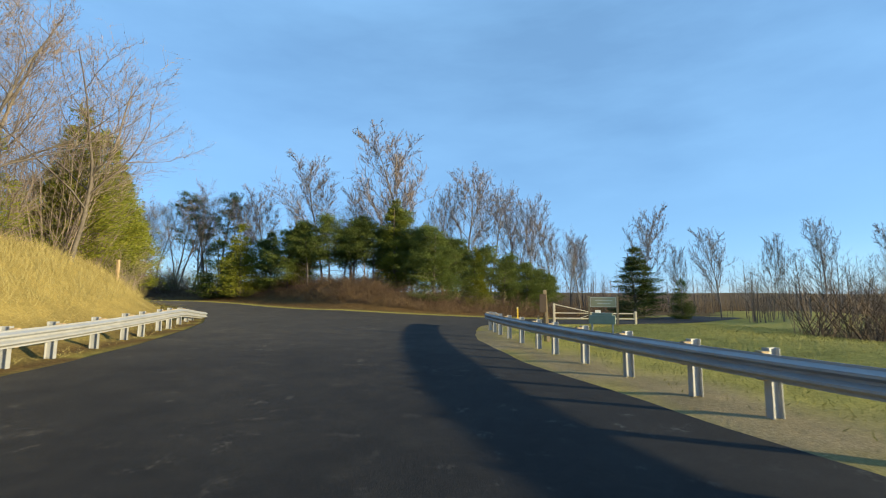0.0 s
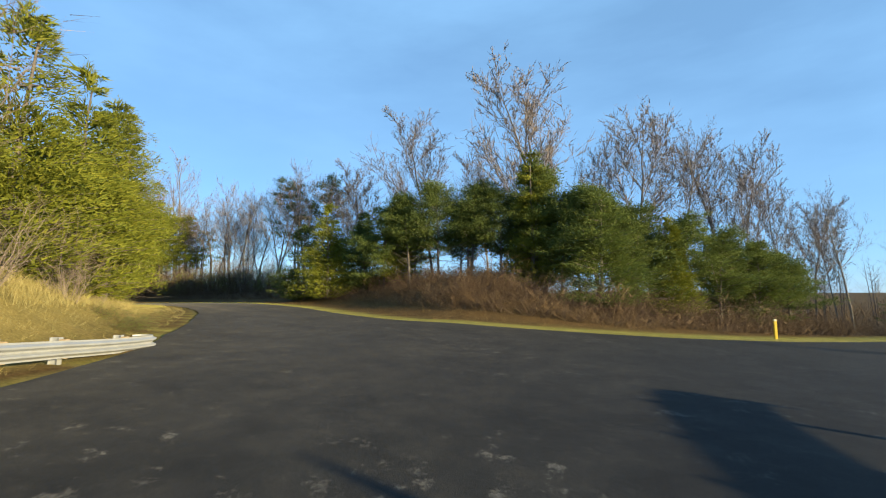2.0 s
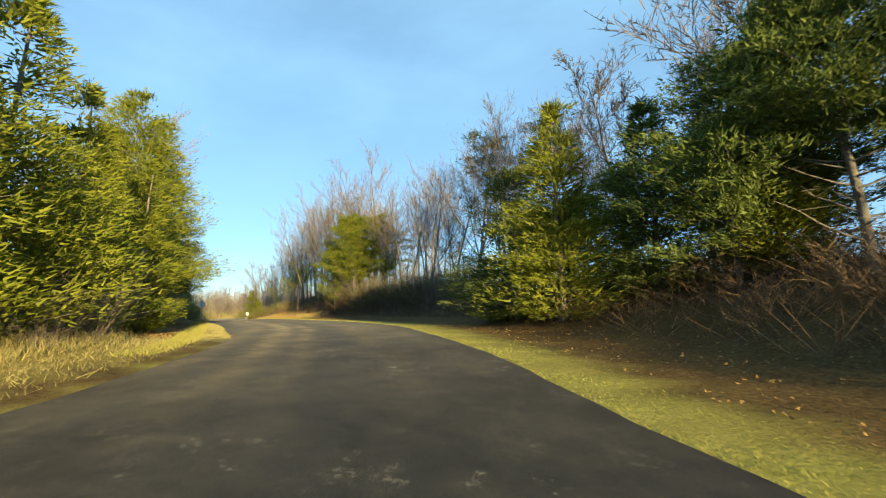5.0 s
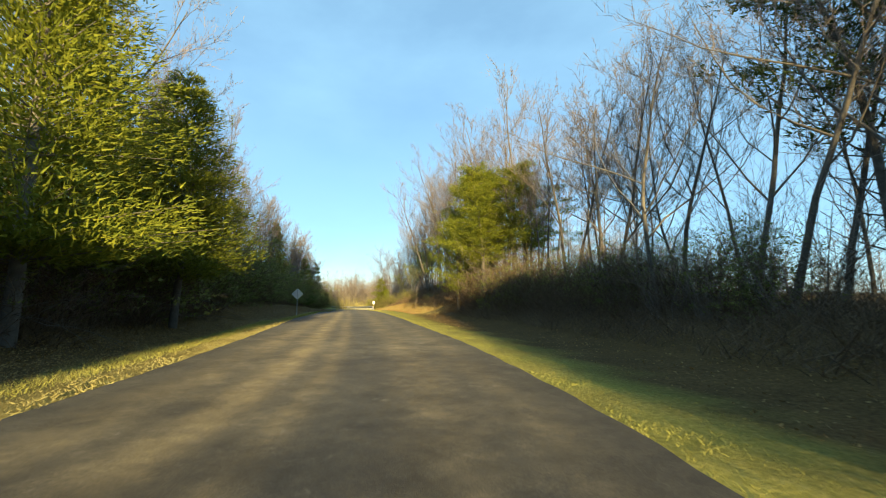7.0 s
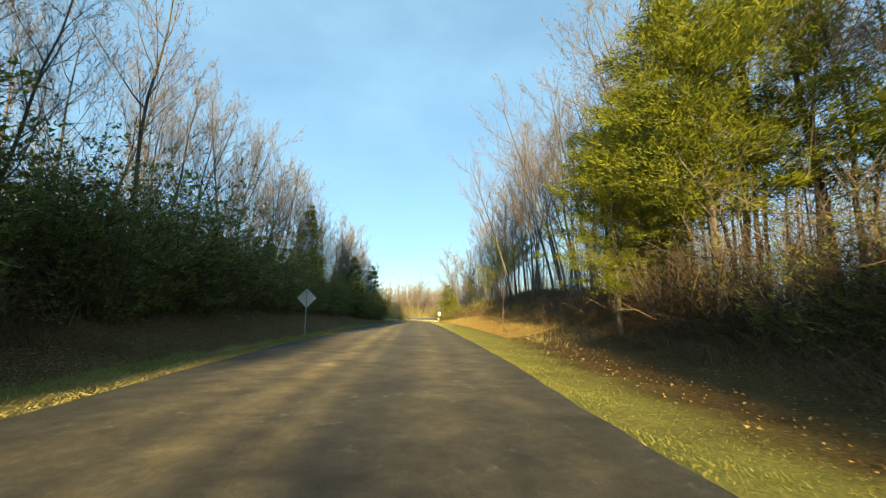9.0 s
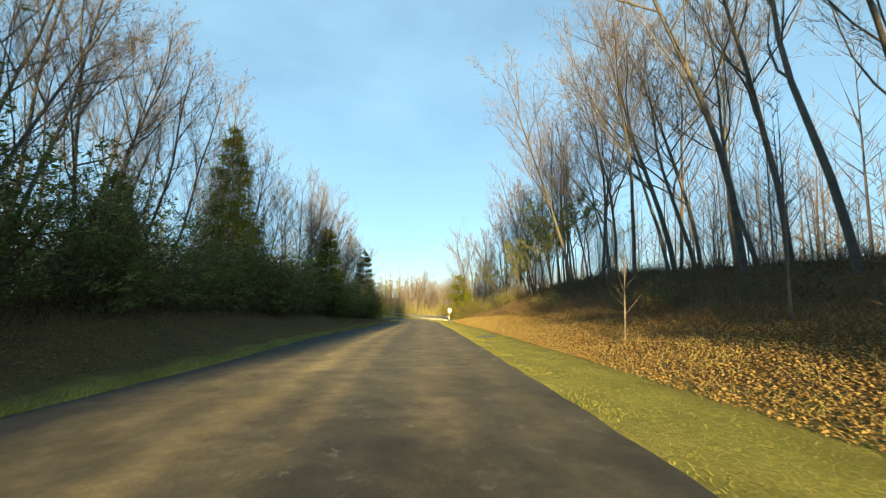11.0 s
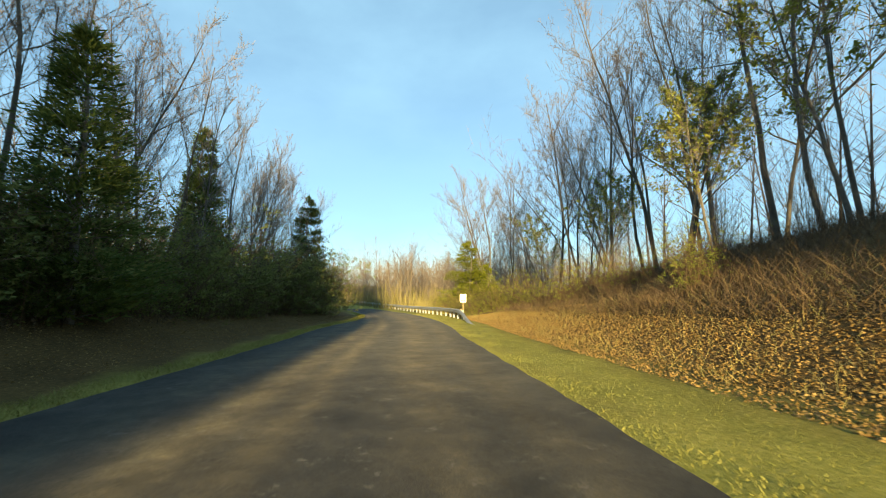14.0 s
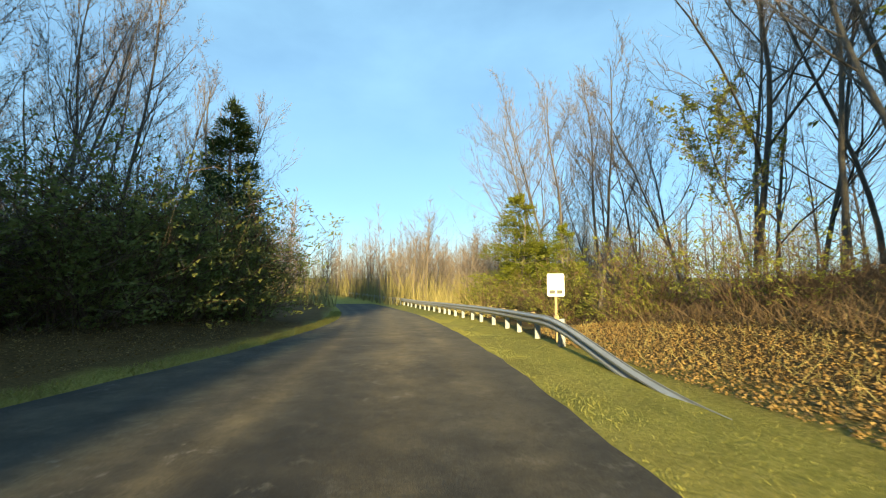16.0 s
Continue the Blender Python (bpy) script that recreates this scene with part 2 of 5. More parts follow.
def smooth_line(pts, n=5):
    """A Catmull-Rom line through the points."""
    p = [np.array(q, float) for q in pts]
    p = [2 * p[0] - p[1]] + p + [2 * p[-1] - p[-2]]
    out = []
    for i in range(1, len(p) - 2):
        for k in range(n):
            u = k / n
            a, b, c, d = p[i - 1:i + 3]
            out.append(0.5 * (2 * b + (c - a) * u + (2 * a - 5 * b + 4 * c - d) * u * u + (3 * b - a - 3 * c + d) * u ** 3))
    out.append(p[-2])
    return np.array(out)


LEFT_L, NORTH_L, ISLE_L = smooth_line(LEFT), smooth_line(NORTH), smooth_line(ISLE)
OUTLINE = np.concatenate([LEFT_L, NORTH_L, ISLE_L])


def line_distance(x, y, line):
    best = np.full(np.shape(x), 1e9)
    for a, b in zip(line[:-1], line[1:]):
        d = b - a
        u = np.clip(((x - a[0]) * d[0] + (y - a[1]) * d[1]) / max(d @ d, 1e-9), 0, 1)
        best = np.minimum(best, np.hypot(x - a[0] - u * d[0], y - a[1] - u * d[1]))
    return best


def on_road(x, y):
    inside = np.zeros(np.shape(x), bool)
    q = np.roll(OUTLINE, -1, 0)
    for a, b in zip(OUTLINE, q):
        if a[1] == b[1]:
            continue
        hit = ((a[1] > y) != (b[1] > y)) & (x < (b[0] - a[0]) * (y - a[1]) / (b[1] - a[1]) + a[0])
        inside ^= hit
    return inside


def step(a, b, x):
    u = np.clip((x - a) / (b - a), 0, 1)
    return u * u * (3 - 2 * u)


def by_x(x, table):
    t = sorted(table)
    return np.interp(x, [a for a, _ in t], [b for _, b in t])


def base_height(x, y):
    """The road's own surface."""
    main = by_x(x, [(-215, -4.3), (-170, -3.75), (-150, -3.3), (-135, -2.7), (-122, -2.22), (-112, -1.92), (-102, -1.52), (-93, -1.14), (-83, -0.78), (-73, -0.48), (-57, -0.13),
                    (-45, 0.12), (-36, 0.31), (-27, 0.44), (-23, 0.42), (-19, 0.33), (-15, 0.16), (-11, 0.03), (-8, 0.0), (30, 0)])
    bowl = np.maximum(0, x + 8) * np.clip(y, 0, 70) * 0.00163
    return main - 1.9 * np.tanh(bowl / 1.9)


BANK_NORTH = [(60, 0), (12, 0.1), (6, 0.3), (0, 1.1), (-6, 2.0), (-12, 2.4), (-17, 2.0), (-24, 1.4), (-30, 1.1), (-36, 0.95), (-50, 1.2), (-60, 1.9), (-68, 2.7),
              (-77, 3.3), (-88, 3.8), (-95, 4.1), (-102, 3.8), (-108, 3.35), (-115, 2.8), (-120, 2.25), (-124, 1.55), (-128, 0.5), (-132, -0.4), (-140, -0.9), (-170, -1.0)]
BANK_SOUTH = [(0, 3.2), (-9, 3.2), (-15, 2.8), (-20, 2.0), (-30, 1.2), (-45, 0.9), (-65, 1.3), (-80, 1.5), (-110, 1.3), (-125, 0.6), (-170, 0.5)]


def lawn_edge(y):
    """How far the lawn reaches from the pavement."""
    return 7.5 + 0.26 * np.clip(y, 0, 40)


def fall(x, e):
    """How far the land has dropped behind the crest of the north bank."""
    crest = by_x(x, [(-70, 12), (-54, 9)])
    return crest, 7.0 * step(1.5, 26, e - crest) * step(10, -4, x) * step(-152, -126, x)


def height(x, y, with_cover=False):
    """The ground sheet's height: verge, banks, woods and far hills."""
    x, y = np.asarray(x, float), np.asarray(y, float)
    ds, dn, di = line_distance(x, y, LEFT_L), line_distance(x, y, NORTH_L), line_distance(x, y, ISLE_L)
    road = on_road(x, y)
    e = np.where(road, 0, np.minimum(np.minimum(ds, dn), di))
    south, north = (ds <= dn) & (ds <= di) & ~road, (dn < ds) & (dn <= di) & ~road
    z = base_height(x, y)
    crest, drop = fall(x, e)
    bn = (by_x(x, BANK_NORTH) * step(1.9, crest, e) - drop) * north
    near = step(-24, -14, x)
    bs = by_x(x, BANK_SOUTH) * ((step(1.6, 9.5, e) * (1 - near) + step(0.9, 5.6, e) * near) * (x > -60) + step(1.2, 6.0, e) * (x <= -60)) * south
    roll = 0.25 * np.sin(x * 0.21 + y * 0.13) * np.sin(y * 0.17 - x * 0.05) * step(4, 20, e)
    far = np.hypot(x + 40, y - 30)
    hills = step(110, 330, far) * (3.5 + 2 * np.sin(x * 0.011 + 1) * np.cos(y * 0.009))
    lawn = ~south & ~north & ~road
    z = z + bn + bs + roll + hills + lawn * (0.5 * step(3, 9, e) - 1.6 * step(0, 16, e - lawn_edge(y)))
    z = np.where(road, z - 0.07, z)
    if not with_cover:
        return z
    wide = by_x(x, [(-66, 1.6), (-56, 0.9), (-12, 0.9), (0, 1.4)])
    turf = np.where(north, 1 - step(wide, 2 * wide, e), np.where(south, np.where(x > -58, 0.45 * step(0.8, 1.2, e) * (1 - step(1.3, 2.1, e)), 0.9 * (1 - step(0.5, 1.0, e))), 1.0 - step(0, 3, e - lawn_edge(y))))
    straw = south * np.maximum(step(0.8, 2.5, e) * step(-36, -28, x) * (1 - step(14, 20, e)), (0.85 - 0.75 * step(-58, -70, x)) * (1 - step(1.0, 1.5, e)) * (x < -28)) + 0.35 * north * (1 - step(0.3, 1.0, e))
    gravel = (lawn & (x < 30) & (y < 26)) * (1 - step(1.5 - 0.7 * step(8, 18, y), 2.4 - 0.9 * step(8, 18, y), e)) * 0.85
    return z, turf, straw, gravel


def ground_at(x, y):
    return float(height(np.array([x]), np.array([y]))[0])


def stretch(lo, hi, d, far, growth=1.22):
    a = list(np.arange(lo, hi + d / 2, d))
    s = d
    while a[-1] < far:
        s *= growth
        a.append(a[-1] + s)
    s, b = d, [a[0]]
    while b[-1] > -far:
        s *= growth
        b.append(b[-1] - s)
    return np.array(b[:0:-1] + a)


def grid_mesh(name, xs, ys, zs, mat):
    nx, ny = len(xs), len(ys)
    X, Y = np.meshgrid(xs, ys)
    v = np.stack([X, Y, zs], -1).reshape(-1, 3)
    i = np.arange((ny - 1) * (nx - 1))
    a = i // (nx - 1) * nx + i % (nx - 1)
    f = np.stack([a, a + 1, a + nx + 1, a + nx], -1)
    me = bpy.data.meshes.new(name)
    me.from_pydata(v.tolist(), [], f.tolist())
    me.materials.append(mat)
    me.polygons.foreach_set("use_smooth", [True] * len(me.polygons))
    return me


gx, gy = stretch(-165, 32, 0.9, 1800), stretch(-12, 92, 0.9, 1800)
GX, GY = np.meshgrid(gx, gy)
gz, g_turf, g_straw, g_gravel = height(GX, GY, True)
ground_mesh = grid_mesh("ground", gx, gy, gz, SOIL)
layer = ground_mesh.color_attributes.new("cover", "FLOAT_COLOR", "POINT")
layer.data.foreach_set("color", np.stack([g_turf, g_straw, g_gravel, 1 + 0 * g_turf], -1).ravel())
ground = tagged(new("ground", ground_mesh), "grassy verges, leaf-littered banks and rolling woodland floor", "ground", kind="structure")


def road_mesh():
    """The paved surface: half-metre cells, cut along the pavement's edge."""
    xs, ys = np.arange(-216, 80.1, 0.6), np.arange(-60, 78, 0.6)
    X, Y = np.meshgrid(xs, ys)
    d = np.minimum(np.minimum(line_distance(X, Y, LEFT_L), line_distance(X, Y, NORTH_L)), line_distance(X, Y, ISLE_L))
    d = np.where(on_road(X, Y), d, -d)
    d = d + 0.05 * np.sin(X * 2.3 + Y) * np.sin(Y * 1.9 - X * 0.7)
    Z = base_height(X, Y)
    verts, faces, at = [], [], {}

    def vert(key, p):
        if key not in at:
            at[key] = len(verts)
            verts.append(p)
        return at[key]

    for j in range(len(ys) - 1):
        row = np.where(np.maximum(np.maximum(d[j, :-1], d[j, 1:]), np.maximum(d[j + 1, :-1], d[j + 1, 1:])) > 0)[0]
        for i in row:
            ring = [(j, i), (j, i + 1), (j + 1, i + 1), (j + 1, i)]
            poly = []
            for k in range(4):
                p, q = ring[k], ring[(k + 1) % 4]
                a, b = d[p], d[q]
                if a > 0:
                    poly.append(vert((p,), (X[p], Y[p], Z[p])))
                if (a > 0) != (b > 0):
                    u = a / (a - b)
                    poly.append(vert((min(p, q), max(p, q)), tuple((1 - u) * g[p] + u * g[q] for g in (X, Y, Z))))
            if len(poly) > 2:
                faces.append(poly)
    me = bpy.data.meshes.new("road")
    me.from_pydata([tuple(float(c) for c in v) for v in verts], [], faces)
    me.materials.append(ASPHALT)
    p = np.array(verts, float)
    off = line_distance(p[:, 0], p[:, 1], NORTH_L)
    across = me.attributes.new("across", "FLOAT", "POINT")
    across.data.foreach_set("value", off)
    main = me.attributes.new("main", "FLOAT", "POINT")
    main.data.foreach_set("value", step(-14, -34, p[:, 0]))
    # how much darker: most on the approach, less over the junction
    junction_dark = me.attributes.new("junction_dark", "FLOAT", "POINT")
    junction_dark.data.foreach_set("value", np.maximum(0.85 * step(22, 8, p[:, 1]) * step(-10, -5, p[:, 0]), 0.6 * step(-34, -18, p[:, 0])))
    me.polygons.foreach_set("use_smooth", [True] * len(me.polygons))
    return me


road = tagged(new("road", road_mesh()), "worn dark grey asphalt road with faint tan bands along it", "road", kind="structure")


# ---- plants ----
def mesh_of(name, verts, faces, mat, smooth=False):
    me = bpy.data.meshes.new(name)
    me.from_pydata(verts, [], faces)
    me.materials.append(mat)
    if smooth:
        me.polygons.foreach_set("use_smooth", [True] * len(me.polygons))
    return me


def child(name, me, parent, label=""):
    ob = new(name, me)
    ob.parent = parent
    if label:
        ob["label"] = label
    return ob


def tube(verts, faces, pts, radii, sides):
    """A tapered tube along the points."""
    start = len(verts)
    for k, (p, r) in enumerate(zip(pts, radii)):
        d = (pts[min(k + 1, len(pts) - 1)] - pts[max(k - 1, 0)]).normalized()
        a = d.orthogonal().normalized()
        b = d.cross(a)
        for s in range(sides):
            w = 2 * math.pi * s / sides
            verts.append(tuple(p + (a * math.cos(w) + b * math.sin(w)) * r))
    for k in range(len(pts) - 1):
        for s in range(sides):
            i, j = start + k * sides + s, start + k * sides + (s + 1) % sides
            faces.append((i, j, j + sides, i + sides))


def grow(rng, base, way, length, radius, steps, droop=0.0, wander=0.18):
    pts, radii, p, d = [base], [radius], base.copy(), way.normalized()
    for k in range(steps):
        d = (d + Vector((rng.uniform(-1, 1), rng.uniform(-1, 1), rng.uniform(-1, 1) + droop)) * wander).normalized()
        p = p + d * (length / steps)
        pts.append(p.copy())
        radii.append(radius * (1 - 0.82 * (k + 1) / steps))
    return pts, radii


def slivers(name, base, way, width, mat, rng, bend=0.0):
    """Many thin triangles from base points along ways, each its own island."""
    n = len(base)
    side = np.cross(way, rng.normal(size=(n, 3)))
    side /= np.linalg.norm(side, axis=1, keepdims=True) + 1e-9
    tip = base + way
    v = np.stack([base - side * width[:, None] / 2, base + side * width[:, None] / 2, tip], 1).reshape(-1, 3)
    return triangles(name, v, mat)


def triangles(name, v, mat):
    me = bpy.data.meshes.new(name)
    n = len(v) // 3
    me.vertices.add(3 * n)
    me.vertices.foreach_set("co", np.asarray(v, np.float32).ravel())
    me.loops.add(3 * n)
    me.loops.foreach_set("vertex_index", np.arange(3 * n, dtype=np.int32))
    me.polygons.add(n)
    me.polygons.foreach_set("loop_start", np.arange(0, 3 * n, 3, dtype=np.int32))
    me.materials.append(mat)
    me.update(calc_edges=True)
    return me


def twig(rng, verts, faces, base, way, width):
    i = len(verts)
    s = way.cross(Vector((rng.uniform(-1, 1), rng.uniform(-1, 1), rng.uniform(-1, 1)))).normalized() * width * 0.5
    verts.extend([tuple(base - s), tuple(base + s), tuple(base + way)])
    faces.append((i, i + 1, i + 2))


def bare_tree(seed, tall, limbs=13, spread=0.5, fork=0.35, lean=0.05, branches=9, thick=0.0085, fat=1.0, rise=0.9, leaves=0):
    """A leafless broadleaf tree: trunk with upswept limbs, branches and a haze of fine twigs; a few late leaves may hang on."""
    rng, nr = random.Random(seed), np.random.default_rng(seed)
    ob = new("bare_tree")
    tv, tf, roots, ways, thin = [], [], [], [], []
    pts, radii = grow(rng, Vector((0, 0, -0.3)), Vector((lean * rng.uniform(-1, 1), lean * rng.uniform(-1, 1), 1)), tall * 0.95, tall * thick, 10, 0.5, 0.10)
    tube(tv, tf, pts, radii, 7)
    for k in range(limbs):
        u = fork + (0.98 - fork) * (k + rng.random()) / limbs
        i = min(int(u * 10), 9)
        base = pts[i].lerp(pts[i + 1], u * 10 - i)
        az = k * 2.4 + rng.uniform(-0.5, 0.5)
        ln = tall * spread * (1.10 - u) * rng.uniform(0.7, 1.25) + tall * 0.10
        lp, lr = grow(rng, base, Vector((math.cos(az), math.sin(az), rise * rng.uniform(0.6, 1.6))), ln, max(radii[i] * rng.uniform(0.35, 0.6), 0.02), 6, 0.55, 0.2)
        tube(tv, tf, lp, lr, 4)
        for q in range(branches):
            w = 0.12 + 0.88 * (q + rng.random()) / branches
            m = min(int(w * 6), 5)
            d2 = (lp[m + 1] - lp[m]).normalized() + Vector((rng.uniform(-1, 1), rng.uniform(-1, 1), rng.uniform(-0.3, 0.8))) * 0.8
            sp, sr = grow(rng, lp[m].lerp(lp[m + 1], w * 6 - m), d2, ln * rng.uniform(0.25, 0.5) * (1.25 - 0.5 * w), max(lr[m] * 0.38, 0.008), 2, 0.4, 0.22)
            for n in (0, 1):
                roots.append(tuple(sp[n]))
                ways.append(tuple((sp[n + 1] - sp[n]) * 1.12))
                thin.append(2.0 * sr[n])
    # twigs along each branch, then twiglets along each twig
    def needle(a, d, width):
        side = np.cross(d, nr.normal(size=d.shape))
        side *= 0.5 * width / (np.linalg.norm(side, axis=1, keepdims=True) + 1e-9)
        return np.stack([a - side, a + side, a + d], 1).reshape(-1, 3)

    a, d = np.array(roots), np.array(ways)
    sets = [needle(a, d, np.array(thin)[:, None]), needle(a, d, np.array(thin)[:, None])]
    for many, reach, turn, width in ((5, 0.62, 0.55, 0.020), (3, 0.6, 0.6, 0.015)):
        i = np.repeat(np.arange(len(a)), many)
        ln = np.linalg.norm(d[i], axis=1, keepdims=True)
        way = d[i] / ln + nr.normal(0, turn, (len(i), 3)) + (0, 0, 0.22)
        way *= ln * reach * nr.uniform(0.5, 1.3, (len(i), 1)) / np.linalg.norm(way, axis=1, keepdims=True)
        a, d = a[i] + d[i] * nr.uniform(0.1, 1.0, (len(i), 1)), way
        sets.append(needle(a, d, width * fat))
    child("trunk", mesh_of("trunk", tv, tf, BARK, True), ob)
    child("crown", triangles("crown", np.concatenate(sets), TWIG), ob, "haze of fine bare twigs")
    if leaves:
        i = nr.integers(0, len(a), leaves)
        c = a[i] + d[i] * nr.uniform(0, 1, (leaves, 1)) + nr.normal(0, 0.05, (leaves, 3))
        p, q = nr.normal(size=(leaves, 3)) * 0.055, nr.normal(size=(leaves, 3)) * 0.055
        child("foliage", triangles("foliage", np.stack([c - p, c + q, c + p], 1).reshape(-1, 3), GOLD), ob, "sparse yellow-green late leaves")
    return ob


def sprays(rng, verts, faces, at, out, size, count, slim=0.13):
    """A clump of foliage: slim sprays round a point."""
    for _ in range(count):
        c = at + Vector((rng.gauss(0, 1), rng.gauss(0, 1), rng.gauss(0, 0.6))) * size * 0.75
        d = (out * 0.9 + Vector((rng.uniform(-1, 1), rng.uniform(-1, 1), rng.uniform(-0.7, 0.9)))).normalized()
        s = d.cross(Vector((rng.uniform(-1, 1), rng.uniform(-1, 1), rng.uniform(-1, 1)))).normalized()
        ln, wd = size * rng.uniform(0.6, 1.2), size * slim * rng.uniform(0.7, 1.3)
        i = len(verts)
        verts.extend([tuple(c - s * wd), tuple(c + s * wd), tuple(c + d * ln)])
        faces.append((i, i + 1, i + 2))


def fans(nr, root, end, per, size, droop, spread, slim=0.10, inner=0.28):
    """Feathery sprays fanned out along boughs, each sagging to its tip."""
    n = int(per * len(root))
    i = np.repeat(np.arange(len(root)), per)
    run = (end - root)[i]
    r = np.linalg.norm(run, axis=1, keepdims=True)
    out = run / r
    side = np.cross(out, (0, 0, 1.0))
    side /= np.linalg.norm(side, axis=1, keepdims=True) + 1e-9
    deep = nr.random((n, 1)) < inner
    w = np.where(deep, nr.uniform(0.15, 0.6, (n, 1)), 0.38 + 0.66 * np.sqrt(nr.random((n, 1))))
    lat = nr.normal(0, 1, (n, 1)).clip(-1.8, 1.8)
    pos = root[i] + run * w + side * lat * spread * (0.22 + r * 0.19) * (1.25 - 0.6 * w) + (0, 0, 1.0) * (nr.normal(0, 0.07, (n, 1)) * (0.6 + r * 0.4) - droop * r * w * w)
    way = out * 0.8 + side * lat * 0.45 + nr.normal(0, 0.38, (n, 3)) + (0, 0, 0.12)
    way /= np.linalg.norm(way, axis=1, keepdims=True)
    big = np.where(deep, 1.7, 1.0)
    s = np.cross(way, nr.normal(size=(n, 3)))
    s *= size * slim * big * nr.uniform(0.7, 1.3, (n, 1)) / (np.linalg.norm(s, axis=1, keepdims=True) + 1e-9)
    tip = pos + way * size * big * nr.uniform(0.6, 1.25, (n, 1))
    return np.stack([pos - s, pos + s, tip], 1).reshape(-1, 3)


def cedar(seed, tall, wide, skirt=0.05, boughs=255, mat=None, point=0.75, size=0.20, per=64, droop=0.10, tiers=0, up=0.06, bare_limbs=0):
    """A red cedar or spruce: short trunk, boughs of feathery sprays, uneven outline with dark gaps between the boughs."""
    rng, nr = random.Random(seed), np.random.default_rng(seed)
    ob = new("cedar_tree" if not tiers else "spruce_tree")
    tv, tf = [], []
    pts, radii = grow(rng, Vector((0, 0, -0.3)), Vector((0, 0, 1)), tall * 0.95, tall * 0.016, 6, 0.5, 0.05)
    tube(tv, tf, pts, radii, 7)
    lobes = [(rng.uniform(0, 6.3), rng.uniform(0.05, 0.95), rng.uniform(0.55, 1.4)) for _ in range(34)]
    roots, ends = [], []
    clump = (0.0, 0.0, 1.0)
    for k in range(boughs):
        if k % 3 == 0:
            clump = (skirt + (1 - skirt) * (1 - (1 - rng.random()) ** 0.62), rng.uniform(0, 2 * math.pi), rng.uniform(0.80, 1.18))
        u = min(0.98, max(skirt, clump[0] + rng.gauss(0, 0.028)))
        if tiers:
            u = min(0.97, (math.floor(u * tiers) + 0.5 + rng.gauss(0, 0.27)) / tiers)
        az = clump[1] + rng.gauss(0, 0.28)
        prof = max(0.0, 1 - u) ** point * min(1.0, max(0.0, u - skirt) / 0.12 + 0.45)
        f = 1.0
        for a, h, g in lobes:
            f += (g - 1) * math.exp(-((math.atan2(math.sin(az - a), math.cos(az - a)) / 0.4) ** 2) - ((u - h) / 0.07) ** 2)
        r = wide * (prof * f * clump[2] * rng.uniform(0.85, 1.1) + 0.03)
        z = u * tall
        roots.append((0, 0, max(0.1, z - 0.22 * r)))
        ends.append((math.cos(az) * r, math.sin(az) * r, z + up * r))
        if k % 3 == 0:
            a, b = Vector(roots[-1]), Vector(ends[-1])
            tube(tv, tf, [a, a.lerp(b, 0.5) - Vector((0, 0, 0.05 * r)), b - Vector((0, 0, droop * r))], [0.03, 0.018, 0.006], 3)
    for k in range(bare_limbs):
        # dead lower limbs
        az, z = rng.uniform(0, 6.28), tall * skirt * rng.uniform(0.25, 1.1)
        lp, lr = grow(rng, Vector((0, 0, z)), Vector((math.cos(az), math.sin(az), 0.1)), wide * rng.uniform(0.35, 0.95), 0.014, 6, -0.25, 0.32)
        tube(tv, tf, lp, lr, 3)
        for _ in range(7):
            twig(rng, tv, tf, lp[rng.randrange(1, 6)], Vector((rng.uniform(-1, 1), rng.uniform(-1, 1), rng.uniform(-0.8, 0.3))) * 0.6, 0.012)
    v = fans(nr, np.array(roots), np.array(ends), per, size, droop, 1.0)
    top = np.stack([nr.normal(0, 0.06, 30), nr.normal(0, 0.06, 30), tall * nr.uniform(0.9, 0.98, 30)], -1)
    v = np.concatenate([v, fans(nr, top, top + np.stack([nr.normal(0, 0.12, 30), nr.normal(0, 0.12, 30), 0.05 * tall * nr.uniform(0.4, 1, 30)], -1), 5, size, 0.0, 0.2)])
    child("trunk", mesh_of("trunk", tv, tf, BARK, True), ob)
    child("crown", triangles("crown", v, mat or CEDAR), ob)
    return ob


